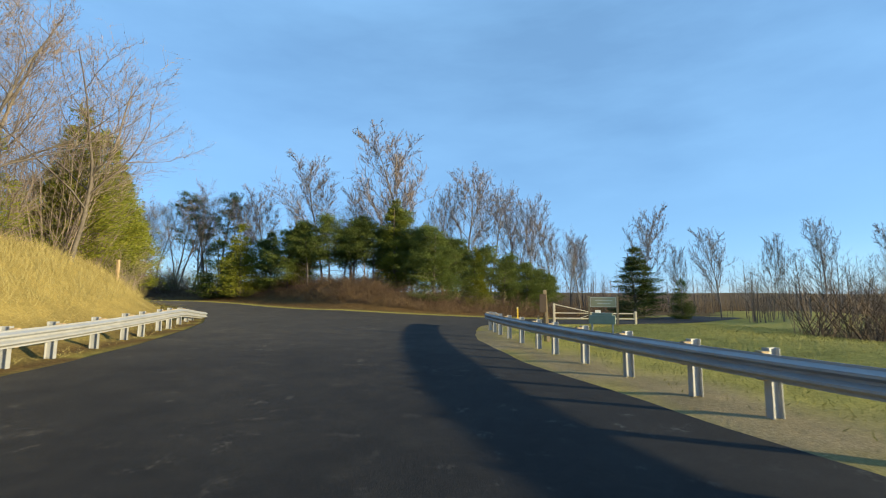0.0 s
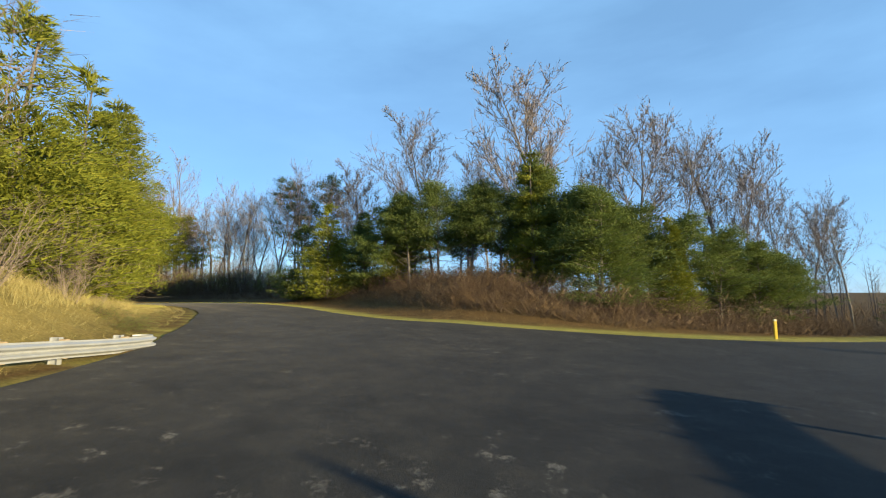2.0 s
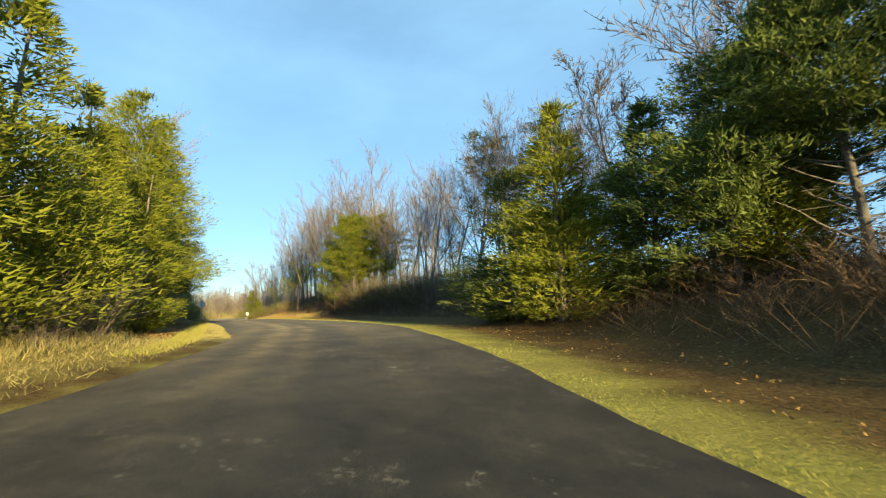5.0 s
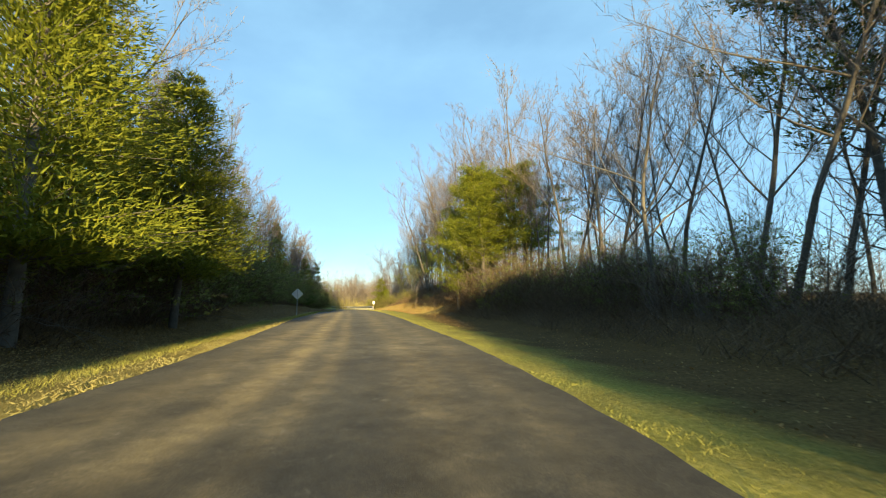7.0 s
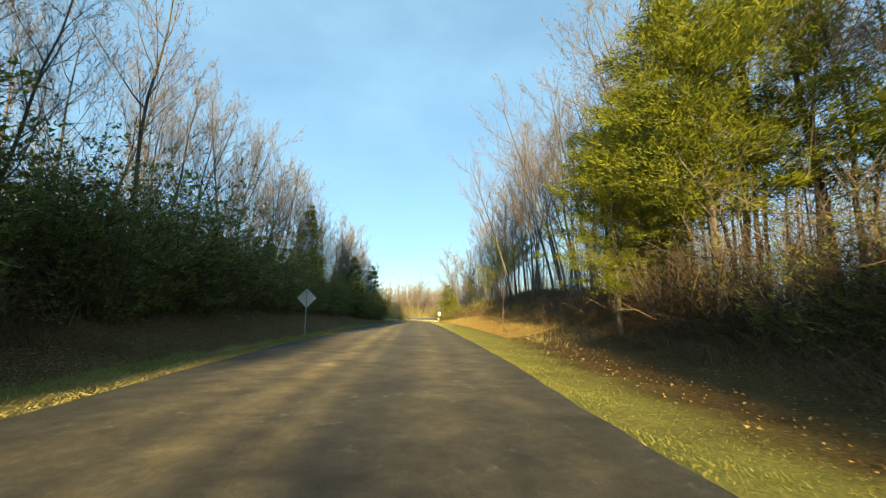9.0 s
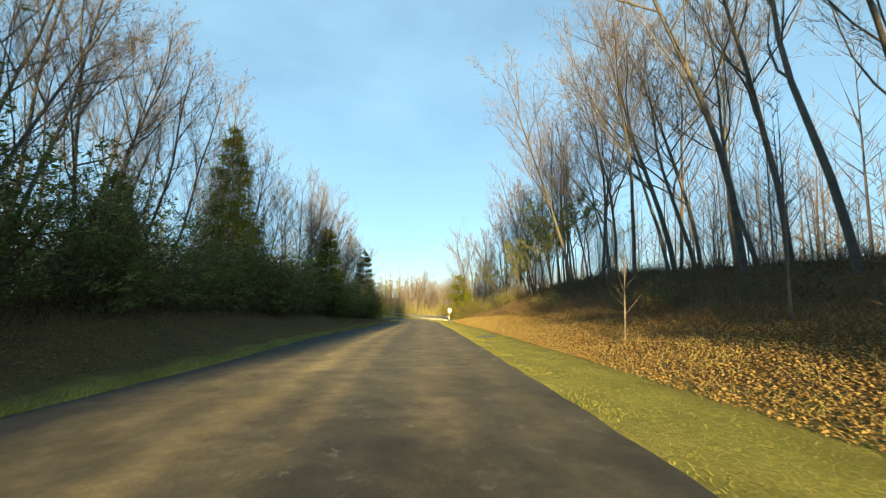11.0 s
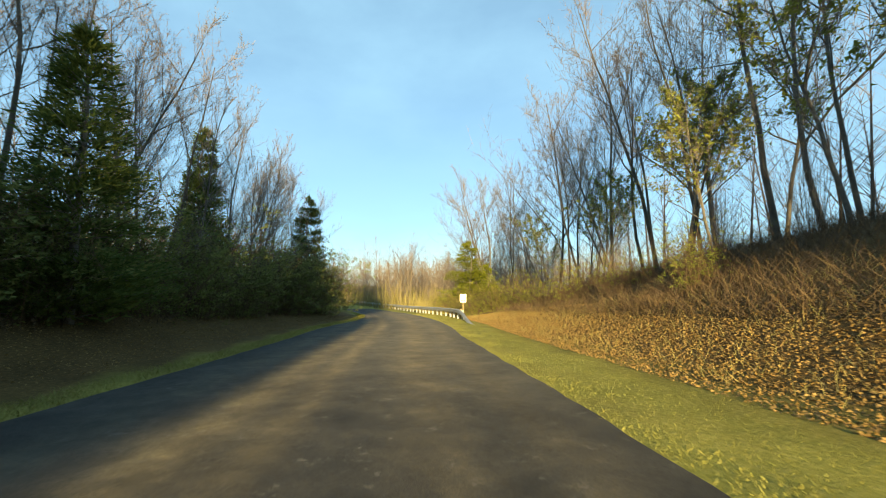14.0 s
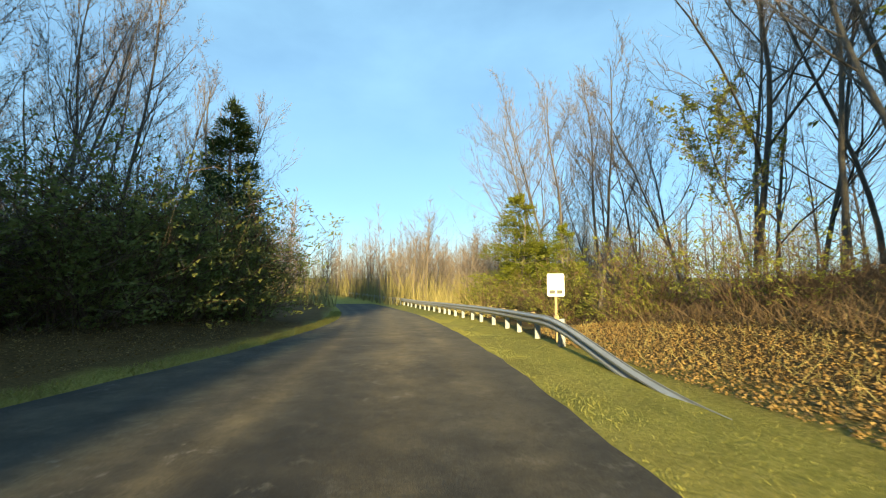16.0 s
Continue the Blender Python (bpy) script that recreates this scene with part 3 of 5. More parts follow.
def pine(seed, tall, bare=0.45, mat=None, full=3, reach=0.28, size=0.30, thick=0.013):
    """A tall pine: bare lower trunk with dead stubs, ragged tufted crown."""
    rng = random.Random(seed)
    ob = new("pine_tree")
    tv, tf, cv, cf = [], [], [], []
    pts, radii = grow(rng, Vector((0, 0, -0.3)), Vector((rng.uniform(-0.06, 0.06), rng.uniform(-0.06, 0.06), 1)), tall, tall * thick, 8, 0.5, 0.07)
    tube(tv, tf, pts, radii, 7)
    for k in range(52):
        u = 0.14 + 0.84 * (k + rng.random()) / 52
        i = min(int(u * 8), 7)
        base = pts[i].lerp(pts[i + 1], u * 8 - i)
        az = k * 2.4 + rng.uniform(-0.6, 0.6)
        ln = tall * reach * min(1.0, 1.25 * (1.04 - u) ** 0.55) * rng.uniform(0.55, 1.15)
        lp, lr = grow(rng, base, Vector((math.cos(az), math.sin(az), rng.uniform(0.0, 0.5))), ln if u > bare else ln * rng.uniform(0.3, 0.8), 0.03, 4, 0.2, 0.2)
        tube(tv, tf, lp, lr, 3)
        if u > bare:
            for m in range(1, 5):
                for _ in range(full):
                    sprays(rng, cv, cf, lp[m] + Vector((rng.gauss(0, 0.28), rng.gauss(0, 0.28), rng.gauss(0, 0.14))), Vector((math.cos(az), math.sin(az), 0.5)), size, 22, 0.10)
        else:
            for _ in range(6):
                twig(rng, tv, tf, lp[rng.randrange(1, 5)], Vector((rng.uniform(-1, 1), rng.uniform(-1, 1), rng.uniform(-0.5, 0.5))) * 0.6, 0.016)
    child("trunk", mesh_of("trunk", tv, tf, BARK, True), ob)
    child("crown", mesh_of("crown", cv, cf, mat or PINE), ob)
    return ob


def shrub(seed, tall, wide, leaves, mat, stem_mat=None, name="shrub", size=0.12, stems=28, slim=0.24, thin=1.0, wander=0.3):
    """A many-stemmed shrub; leaves may be few."""
    rng = random.Random(seed)
    ob = new(name)
    sv, sf, cv, cf = [], [], [], []
    for k in range(stems):
        az, out = rng.uniform(0, 6.283), rng.random() ** 0.6
        way = Vector((math.cos(az) * out * wide / tall, math.sin(az) * out * wide / tall, 1))
        lp, lr = grow(rng, Vector((math.cos(az) * 0.3 * out * wide, math.sin(az) * 0.3 * out * wide, -0.15)), way, tall * rng.uniform(0.6, 1.1), rng.uniform(0.006, 0.015) * thin, 5, 0.0, wander)
        tube(sv, sf, lp, lr, 3)
        for _ in range(8):
            m = rng.randrange(0, 5)
            d3 = (lp[m + 1] - lp[m]).normalized() + Vector((rng.uniform(-1, 1), rng.uniform(-1, 1), rng.uniform(-0.5, 0.6))) * 1.1
            b3, w3 = lp[m].lerp(lp[m + 1], rng.random()), d3.normalized() * tall * rng.uniform(0.12, 0.36)
            twig(rng, sv, sf, b3, w3, 0.018)
            for _ in range(2):
                d4 = w3.normalized() + Vector((rng.uniform(-1, 1), rng.uniform(-1, 1), rng.uniform(-0.6, 0.6)))
                twig(rng, sv, sf, b3 + w3 * rng.uniform(0.3, 0.9), d4.normalized() * tall * rng.uniform(0.08, 0.18), 0.012)
        for _ in range(leaves):
            m = rng.randrange(1, 6)
            sprays(rng, cv, cf, lp[m] + Vector((rng.gauss(0, 0.25), rng.gauss(0, 0.25), rng.gauss(0, 0.3))), Vector((math.cos(az), math.sin(az), 0.4)), size, 9, slim)
    child("twig_tangle", mesh_of("twig_tangle", sv, sf, stem_mat or BRUSH), ob)
    if cf:
        child("foliage", mesh_of("foliage", cv, cf, mat), ob)
    return ob


def beside(x, offset, north):
    """A place beside the road, that far from the pavement's edge."""
    line = NORTH_L if north else LEFT_L
    i = int(np.argmin(np.abs(line[:, 0] - x)))
    d = line[min(i + 1, len(line) - 1)] - line[max(i - 1, 0)]
    nrm = np.array([-d[1], d[0]]) / np.linalg.norm(d)
    if nrm[1] * (1 if north else -1) < 0:
        nrm = -nrm
    u = (x - line[i][0]) / d[0] if abs(d[0]) > 0.01 else 0.0
    return tuple(line[i] + d * u + nrm * offset)


# ---- planting ----
WAITING = {}
dice = random.Random(7)


def plant(proto, x, y, tall=1.0, turn=None, wide=1.0, lean=(0, 0), sink=0.1):
    """Note a place for a kind of plant; flush() sets them all out."""
    WAITING.setdefault(proto, []).append((x, y, tall, dice.uniform(0, 360) if turn is None else turn, wide, lean, sink))


def flush():
    for proto, places in WAITING.items():
        poses = []
        xs, ys = np.array([p[0] for p in places]), np.array([p[1] for p in places])
        for (x, y, tall, turn, wide, lean, sink), z in zip(places, height(xs, ys)):
            poses.append(pose(x, y, z - sink, lean[0], lean[1], 0) @ pose(0, 0, 0, 0, 0, turn) @ Matrix.Diagonal((tall * wide, tall * wide, tall, 1)))
        for m in poses[1:]:
            copy_thing(proto, m)
        proto.matrix_basis = poses[0]
    WAITING.clear()


G_CEDAR, G_BARE, G_PINE, G_SHRUB = "cedars along the road", "bare trees of the wood", "pines along the road", "shrubs along the road"
CEDARS = [tagged(cedar(11 + k, 8.0, w, mat=m, point=p), lab, "tree", G_CEDAR) for k, (w, m, p, lab) in enumerate((
    (2.3, CEDAR, 0.72, "dense olive-green red cedar with an uneven conical crown"),
    (2.9, CEDAR, 0.66, "broad bushy yellow-green cedar beside the road"),
    (1.9, CEDAR, 0.85, "slender green cedar with a pointed top"),
    (2.8, JUNIPER, 0.50, "dark green rounded cedar in the thicket behind the junction"),
    (2.1, PINE, 0.90, "dark conical cedar standing past the lawn"),
    (2.2, JUNIPER, 0.80, "dull olive cedar rising out of the roadside shrubs")))]
TALLS = [tagged(cedar(21 + k, 12.0, w, sk, 390, CEDAR, p, 0.21, 84, 0.14, bare_limbs=d), lab, "tree", G_CEDAR) for k, (w, sk, p, d, lab) in enumerate((
    (4.4, 0.20, 0.55, 20, "tall full yellow-green cedar with dead lower limbs over the shaded bank"),
    (4.0, 0.22, 0.58, 18, "tall cedar with bare lower limbs in the wood's edge")))]
SPRUCE = tagged(cedar(29, 10.0, 3.1, 0.04, 260, PINE, 0.85, 0.22, 70, 0.05, 12, 0.12), "dark spruce with open tiers of boughs above the shrubs", "tree", G_CEDAR)
PINES = [tagged(pine(31 + k, 12.0, b, size=0.24), "tall dark pine with a bare lower trunk and ragged crown", "tree", G_PINE) for k, b in enumerate((0.38, 0.52))]
PINES.append(tagged(pine(38, 10.0, 0.20, CEDAR, 5, 0.33, 0.17), "bushy yellow-green pine with branches near the ground", "tree", G_PINE))
PINES.append(tagged(pine(37, 12.0, 0.30, CEDAR, 8, 0.32, 0.19), "tall sunlit yellow-green pine with several bare lower limbs", "tree", G_PINE))
SCRUBS = [tagged(pine(41 + k, 7.0, b, JUNIPER, 5, r, 0.20, 0.014), "bushy dark green pine with a rounded crown on a thin trunk", "tree", G_PINE) for k, (b, r) in enumerate(((0.30, 0.36), (0.40, 0.32), (0.22, 0.38)))]
SAPLINGS = [tagged(shrub(91 + k, 6.0, 1.8, 0, HONEY, TWIG, "sapling_thicket", stems=38, thin=1.4, wander=0.16), "thicket of slender leafless tan saplings", "saplings", G_SHRUB) for k in range(2)]
BARES = [tagged(bare_tree(51 + k, 16.0, n, s, f, l, rise=up), lab, "tree", G_BARE) for k, (n, s, f, l, up, lab) in enumerate((
    (14, 0.50, 0.25, 0.05, 0.8, "leafless grey-brown tree with a wide spreading crown"),
    (12, 0.36, 0.38, 0.10, 1.3, "tall slim leafless tree with upswept branches"),
    (12, 0.42, 0.32, 0.22, 1.0, "leaning leafless tree in the roadside wood"),
    (11, 0.30, 0.42, 0.06, 1.4, "thin straight leafless tree with a small crown"),
    (13, 0.40, 0.28, 0.14, 1.0, "forked leafless tree with pale sunlit twigs")))]
BIG = len(BARES)
BARES.append(tagged(bare_tree(59, 16.0, 17, 0.44, 0.24, 0.04, 12, 0.0085, 2.3, 1.1), "full-crowned leafless tree with dense fine twigs", "tree", G_BARE))
LATE = len(BARES)
BARES.append(tagged(bare_tree(60, 9.0, 12, 0.42, 0.30, 0.12, leaves=2600), "slender young tree with a few late yellow-green leaves", "tree", G_BARE))
GREENS = [tagged(shrub(71 + k, 3.4, 2.1, 16, HONEY, size=0.10, stems=34), "dense dull-green roadside shrub under the trees", "shrub", G_SHRUB) for k in range(3)]
GOLDS = [tagged(shrub(76 + k, 2.6, 1.6, 8, GOLD, size=0.08), "yellow-green leafy shrub on the sunlit bank", "shrub", G_SHRUB) for k in range(2)]
BROWNS = [tagged(shrub(81 + k, 2.2, 1.6, 0, HONEY, stems=32, thin=0.55), "leafless tangled brown brush on the bank", "shrub", G_SHRUB) for k in range(2)]


def cedar_at(x, y, tall, kind=0, wide=1.0):
    if tall > 9 and kind < 2:
        plant(TALLS[kind], x, y, tall / 12.0, wide=wide)
    else:
        plant(CEDARS[kind], x, y, tall / 8.0, wide=wide)


def bare_at(x, y, tall, kind=0, wide=1.0, lean=(0, 0)):
    plant(BARES[kind], x, y, tall / (9.0 if kind == LATE else 16.0), wide=wide, lean=lean)


def behind(x, y):
    """The drop of the land there, which taller trees make up for."""
    one = np.array([float(x)]), np.array([float(y)])
    e = line_distance(*one, NORTH_L)
    return float(fall(one[0], e)[1][0]) if y > 35 else 0.0


# dark pines and cedars behind the junction
for x, y, h, k in ((-16, 43.5, 6.4, 2), (-13.6, 42.5, 7.0, 1), (-11.4, 42.6, 7.2, 0), (-9.2, 42.9, 7.3, 1), (-7, 43, 7.0, 0),
                   (-4.9, 44.5, 9.0, 1), (-3.2, 42, 6.8, 2), (-0.9, 41.4, 7.6, 0), (1.4, 42.4, 7.0, 2), (3.8, 44, 6.8, 1), (6.4, 45, 6.4, 0), (9, 46.5, 6.0, 2), (11.3, 47.6, 5.4, 0)):
    plant(SCRUBS[k], x, y, h / 7.0, wide=1.1)
    if k != 1:
        plant(SCRUBS[(k + 1) % 3], x + 1.3, y + 3.4, h * 0.92 / 7.0, wide=1.1)
for x, y, h, k in ((-15.2, 44.2, 6.0, 2), (-6, 45.6, 6.2, 3), (-0.8, 40.6, 7.2, 3), (-4.9, 42.6, 9.3, 2), (7.8, 47.5, 5.6, 3), (3.4, 43.2, 6.4, 2), (-21, 43.8, 7.6, 0), (-18.2, 44.4, 6.2, 5), (-24, 45.0, 6.4, 3)):
    cedar_at(x, y, h, k, 1.2)
# bare trees behind them
for x, y, h, k in ((-4.4, 48.5, 19.5, 0), (-14.5, 51, 15, 0), (2.2, 52, 17.5, 0), (5.6, 52, 16, 1), (8.6, 53, 16, 0), (11.5, 54, 14.5, 4), (-9.5, 52, 12, 3), (-18, 50, 11.5, 1), (-22, 53, 12, 0),
                   (14.5, 55, 12, 3), (-12, 55, 13, 1), (-6.5, 54, 13, 4), (0, 55, 14, 3), (-26, 55, 12, 4), (17, 52, 11, 1)):
    bare_at(x, y, h + behind(x, y), BIG if k != 1 else k, 1.15 if k == 0 else 0.85)
# past the lawn
cedar_at(26, 57, 9.5, 4, 1.6)
cedar_at(31, 55, 5.4, 3, 0.9)
for x, y, h, k in ((28.5, 60, 15, 0), (38, 58, 12.5, 0), (42, 54, 11, 4), (47, 52, 12.5, 1), (20, 60, 11, 3), (17.5, 58, 10.5, 0), (52, 48, 11, 3), (34, 60, 10, 3), (57, 45, 11.5, 1), (62, 40, 12, 0)):
    bare_at(x, y, h, BIG, 0.75 if k else 0.95)
# cedars on the left bank, then along the south side
for x, off, h, k in ((-13.2, 5.4, 7.0, 1), (-15, 4.6, 8.4, 1), (-17.2, 3.9, 8.8, 0), (-19.5, 3.6, 9.2, 1), (-22, 4.0, 8.6, 0), (-25, 4.4, 8.2, 1), (-28.5, 4.2, 7.6, 0), (-33.0, 3.1, 7.0, 2),
                     (-41.2, 4.6, 13.4, 0), (-45.8, 6.6, 12.5, 1), (-49.6, 3.9, 12.3, 1), (-53.8, 6.4, 12, 1)):
    x, y = beside(x, off, False)
    cedar_at(x, y, h, k, 0.98)
for x, y, h, k in ((-13.2, 11.5, 7.5, 0), (-14.2, 16.0, 8.5, 0), (-14, 9.0, 7.5, 1), (-15, 13, 9, 0), (-15.5, 17.5, 9, 4), (-14, 6.2, 7.0, 4), (-16, 10, 10, 1), (-16.5, 15.2, 9.5, 2)):
    bare_at(x, y, h, k, 1.2)
for k in range(26):
    y = 2 + 18 * (k + dice.random()) / 26
    plant(SAPLINGS[k % 2], -12.6 - 0.16 * y + dice.uniform(-3.2, 0), y, dice.uniform(0.75, 1.25))
cedar_at(-15.4, 12.2, 6.2, 1)
cedar_at(-15.8, 17.8, 6.8, 0)
for x, y, h, k in ((-16.5, 6.5, 14, 0), (-18, 10, 15, 1), (-18.5, 14, 14, 4), (-21, 8, 16, 0), (-15.5, 2, 12, 1), (-20.5, 17, 14, 0), (-19, 4, 14, 4)):
    bare_at(x, y, h, k, 1.0)
# north side past the junction: pines over a brushy bank
for x, off, h, k in ((-33, 11.5, 13.5, 1), (-36.5, 12.5, 14.0, 0)):
    x, y = beside(x, off, True)
    plant(PINES[k], x, y, h / 12.0)
for x, off, h, k in ((-22, 11, 6.2, 0), (-26.5, 10, 6.0, 2), (-23.5, 13.5, 7.0, 2), (-18, 12.5, 6.8, 0), (-31, 11.5, 6.0, 0)):
    x, y = beside(x, off, True)
    plant(SCRUBS[k], x, y, h / 7.0, wide=1.15)
for x, y, h in ((-54.1, 57.0, 10.8), (-53.4, 60.4, 10.6), (-58, 59.6, 11)):
    plant(PINES[3], x, y, h / 12.0, wide=1.3)
plant(PINES[2], -58.2, 57.0, 0.84)
plant(PINES[2], -60.6, 58.8, 0.9)
for x, off, h, k in ((-61.5, 7.5, 7, 0),):
    x, y = beside(x, off, True)
    cedar_at(x, y, h, k)
for x, off, h, k in ((-63.5, 8.6, 11.5, 3), (-67, 10, 12, 3)):
    x, y = beside(x, off, True)
    plant(PINES[k], x, y, h / 12.0)
# conifers further on
plant(SPRUCE, -138.6, 59.7, 1.16)
cedar_at(-140.8, 78.3, 9.0, 1, 1.25)
cedar_at(-143, 79.5, 7.4, 1, 1.1)
cedar_at(-134, 77.5, 5.5, 1)
cedar_at(-109, 52.6, 8.8, 5, 1.1)
cedar_at(-125.5, 52.6, 12.6, 5, 0.8)
cedar_at(-129.5, 51.5, 11.2, 5, 0.85)

# bare trees over the hedge on the north side
for x, off, h, k, tilt in ((-36, 8.0, 12, 2, 6), (-38.5, 9.5, 13, 4, -4), (-40.2, 7.6, 11.5, 0, 5), (-42, 10.5, 13, 2, 3), (-43.6, 8.2, 12.5, 4, -6), (-45.5, 9.8, 13, 0, 4),
                           (-47.2, 8.0, 12, 1, -3), (-34.2, 9.5, 12.5, 0, 8), (-37.2, 11.5, 13, 4, 2), (-49, 9.2, 12.5, 2, 5)):
    px, py = beside(x, off, True)
    bare_at(px, py, h, k, 1.1, lean=(tilt, 0.7 * tilt))
# the woods on both sides
for k in range(84):
    x = -30 - 118 * (k + dice.random()) / 84
    if x > -58 and k % 2:
        continue
    px, py = beside(x, dice.uniform(9.0, 17) if x < -66 else dice.uniform(8, 18), True)
    bare_at(px, py, (dice.uniform(13, 20) * (0.72 if x > -58 else 1.0)) + 0.5 * behind(px, py), dice.randrange(5), 0.9, lean=(dice.uniform(0, 12), dice.uniform(-5, 5)))
for k in range(84):
    x = -44 - 100 * (k + dice.random()) / 84
    off = dice.uniform(6.5, 13)
    px, py = beside(x, off, False)
    bare_at(px, py, min(dice.uniform(11, 17), 2.0 * off - 1.0 if off > 6.8 else 17), (1, 3, 4, 2, 3)[dice.randrange(5)], 0.85, lean=(dice.uniform(-12, -1), dice.uniform(-5, 5)))
for k in range(24):
    x = -146 - 56 * dice.random()
    px, py = beside(x, dice.uniform(5, 26), True)
    bare_at(px, py, dice.uniform(8, 12.5), dice.randrange(5))
# shrub wall on the south side
for k in range(62):
    x = -40 - 98 * (k + dice.random()) / 62
    px, py = beside(x, dice.uniform(5.0, 7.4) + (1.6 if x > -60 else 0), False)
    plant(GREENS[k % 3], px, py, dice.uniform(1.05, 1.5) + (0.2 if x < -108 or x > -76 else 0), wide=1.1)
# tangled saplings over and behind the shrubs
for k in range(30):
    px, py = beside(-62 - 78 * (k + dice.random()) / 30, dice.uniform(7, 10.5), False)
    plant(SAPLINGS[k % 2], px, py, dice.uniform(0.8, 1.3), lean=(dice.uniform(-10, 0), 0))
for x, off in ((-130.5, 5.0), (-133.5, 4.2), (-136, 4.6), (-127, 5.4), (-134.5, 7.5)):
    px, py = beside(x, off, False)
    plant(GREENS[0], px, py, 1.75, wide=1.0)
for k in range(14):
    px, py = beside(-12 - 24 * (k + dice.random()) / 14, dice.uniform(3.0, 4.4), False)
    plant(SAPLINGS[k % 2], px, py, dice.uniform(0.28, 0.45), wide=1.5)
# brush on the north bank
for k in range(40):
    x = -12 - 56 * (k + dice.random()) / 40
    px, py = beside(x, dice.uniform(5, 10), True)
    plant(BROWNS[k % 2], px, py, dice.uniform(0.6, 1.1) * (0.7 if x > -30 else 1.0))
for k in range(26):
    px, py = beside(-66 - 56 * (k + dice.random()) / 26, dice.uniform(5.8, 10), True)
    plant(BROWNS[k % 2], px, py, dice.uniform(0.3, 0.6), wide=1.6)
for k in range(20):
    x = 14 - 24 * (k + dice.random()) / 20
    plant(BROWNS[k % 2], x, 33.5 + max(0, x) * 0.75 + dice.uniform(3.0, 7), dice.uniform(0.7, 1.2))
for k in range(12):
    x = -127 - 20 * (k + dice.random()) / 12
    px, py = beside(x, dice.uniform(4, 7.5), True)
    plant(GOLDS[k % 2], px, py, dice.uniform(0.7, 1.3))
for k in range(5):
    px, py = beside(-104 - 11 * (k + dice.random()) / 5, dice.uniform(6.5, 9), True)
    plant(GOLDS[k % 2], px, py, dice.uniform(0.6, 0.9), wide=0.9)
for k in range(5):
    px, py = beside(-74 - 28 * (k + dice.random()) / 5, dice.uniform(5.5, 8), True)
    plant(GOLDS[k % 2], px, py, dice.uniform(0.35, 0.6))
# young trees that keep some leaves
for x, off, h in ((-101, 9.5, 7.5), (-104.5, 11, 9.5), (-107, 8.5, 6.5), (-110.5, 10, 9), (-113.5, 12, 10), (-117, 9.5, 7), (-121, 11, 8), (-97.5, 12, 8), (-126, 10, 7.5)):
    px, py = beside(x, off, True)
    bare_at(px, py, h, LATE, 1.15)
# tall hedge-like brush past the cedars on the north side
for k in range(18):
    px, py = beside(-38 - 22 * (k + dice.random()) / 18, dice.uniform(5.5, 8.5), True)
    plant(BROWNS[k % 2], px, py, dice.uniform(1.0, 1.5))
for k in range(18):
    px, py = beside(-35 - 27 * (k + dice.random()) / 18, dice.uniform(6, 9), True)
    plant(SAPLINGS[k % 2], px, py, dice.uniform(0.45, 0.7), wide=1.5)
for k in range(11):
    px, py = beside(-35 - 18 * (k + dice.random()) / 11, dice.uniform(6.5, 9), True)
    plant(GREENS[k % 3], px, py, dice.uniform(0.75, 1.0), wide=1.1)
# dark brush below the tall cedars
for k in range(16):
    px, py = beside(-36 - 22 * (k + dice.random()) / 16, dice.uniform(4.2, 7), False)
    plant(BROWNS[k % 2] if k % 3 else SAPLINGS[0], px, py, dice.uniform(0.9, 1.4) * (1.0 if k % 3 else 0.4), wide=1.3)
# low leafy mat by the rail's end
for x, y in ((-15.0, 23.6), (-15.9, 24.3), (-16.6, 23.9)):
    plant(GREENS[0], x, y, 0.16, wide=2.2)
# brown thicket on the shaded bank past the junction
for k in range(22):
    px, py = beside(-4 - 28 * (k + dice.random()) / 22, dice.uniform(4.6, 7.5), True)
    plant(BROWNS[k % 2], px, py, dice.uniform(0.4, 0.7), wide=1.5)
for k in range(14):
    px, py = beside(-30 - 90 * (k + dice.random()) / 14, dice.uniform(9, 13), True)
    plant(SAPLINGS[k % 2], px, py, dice.uniform(0.5, 0.9), wide=0.8)
for x, off, h in ((-97, 7.5, 6.5), (-84, 8, 6)):
    px, py = beside(x, off, False)
    cedar_at(px, py, h, 5, 1.2)
px, py = beside(-91.2, 6.6, False)
cedar_at(px, py, 11.8, 1, 0.62)
for k in range(6):
    px, py = beside(-116 - 13 * (k + dice.random()) / 6, dice.uniform(6, 9), True)
    plant(GOLDS[k % 2], px, py, dice.uniform(0.7, 1.3))
for k in range(14):
    px, py = beside(-48 - 20 * (k + dice.random()) / 14, dice.uniform(6.2, 9), False)
    plant(GREENS[k % 3], px, py, dice.uniform(1.6, 2.1), wide=0.95)
for k in range(5):
    px, py = beside(-49 - 16 * (k + dice.random()) / 9, dice.uniform(5.2, 7.5), True)
    plant(GOLDS[k % 2], px, py, dice.uniform(0.5, 0.8))
for k in range(12):
    px, py = beside(-47 - 17 * (k + dice.random()) / 12, dice.uniform(8, 14), True)
    bare_at(px, py, dice.uniform(9, 12), 3, 1.0)
flush()

# ---- what nobody could count: grass, fallen leaves, brush, far woods ----
seeds = np.random.default_rng(5)


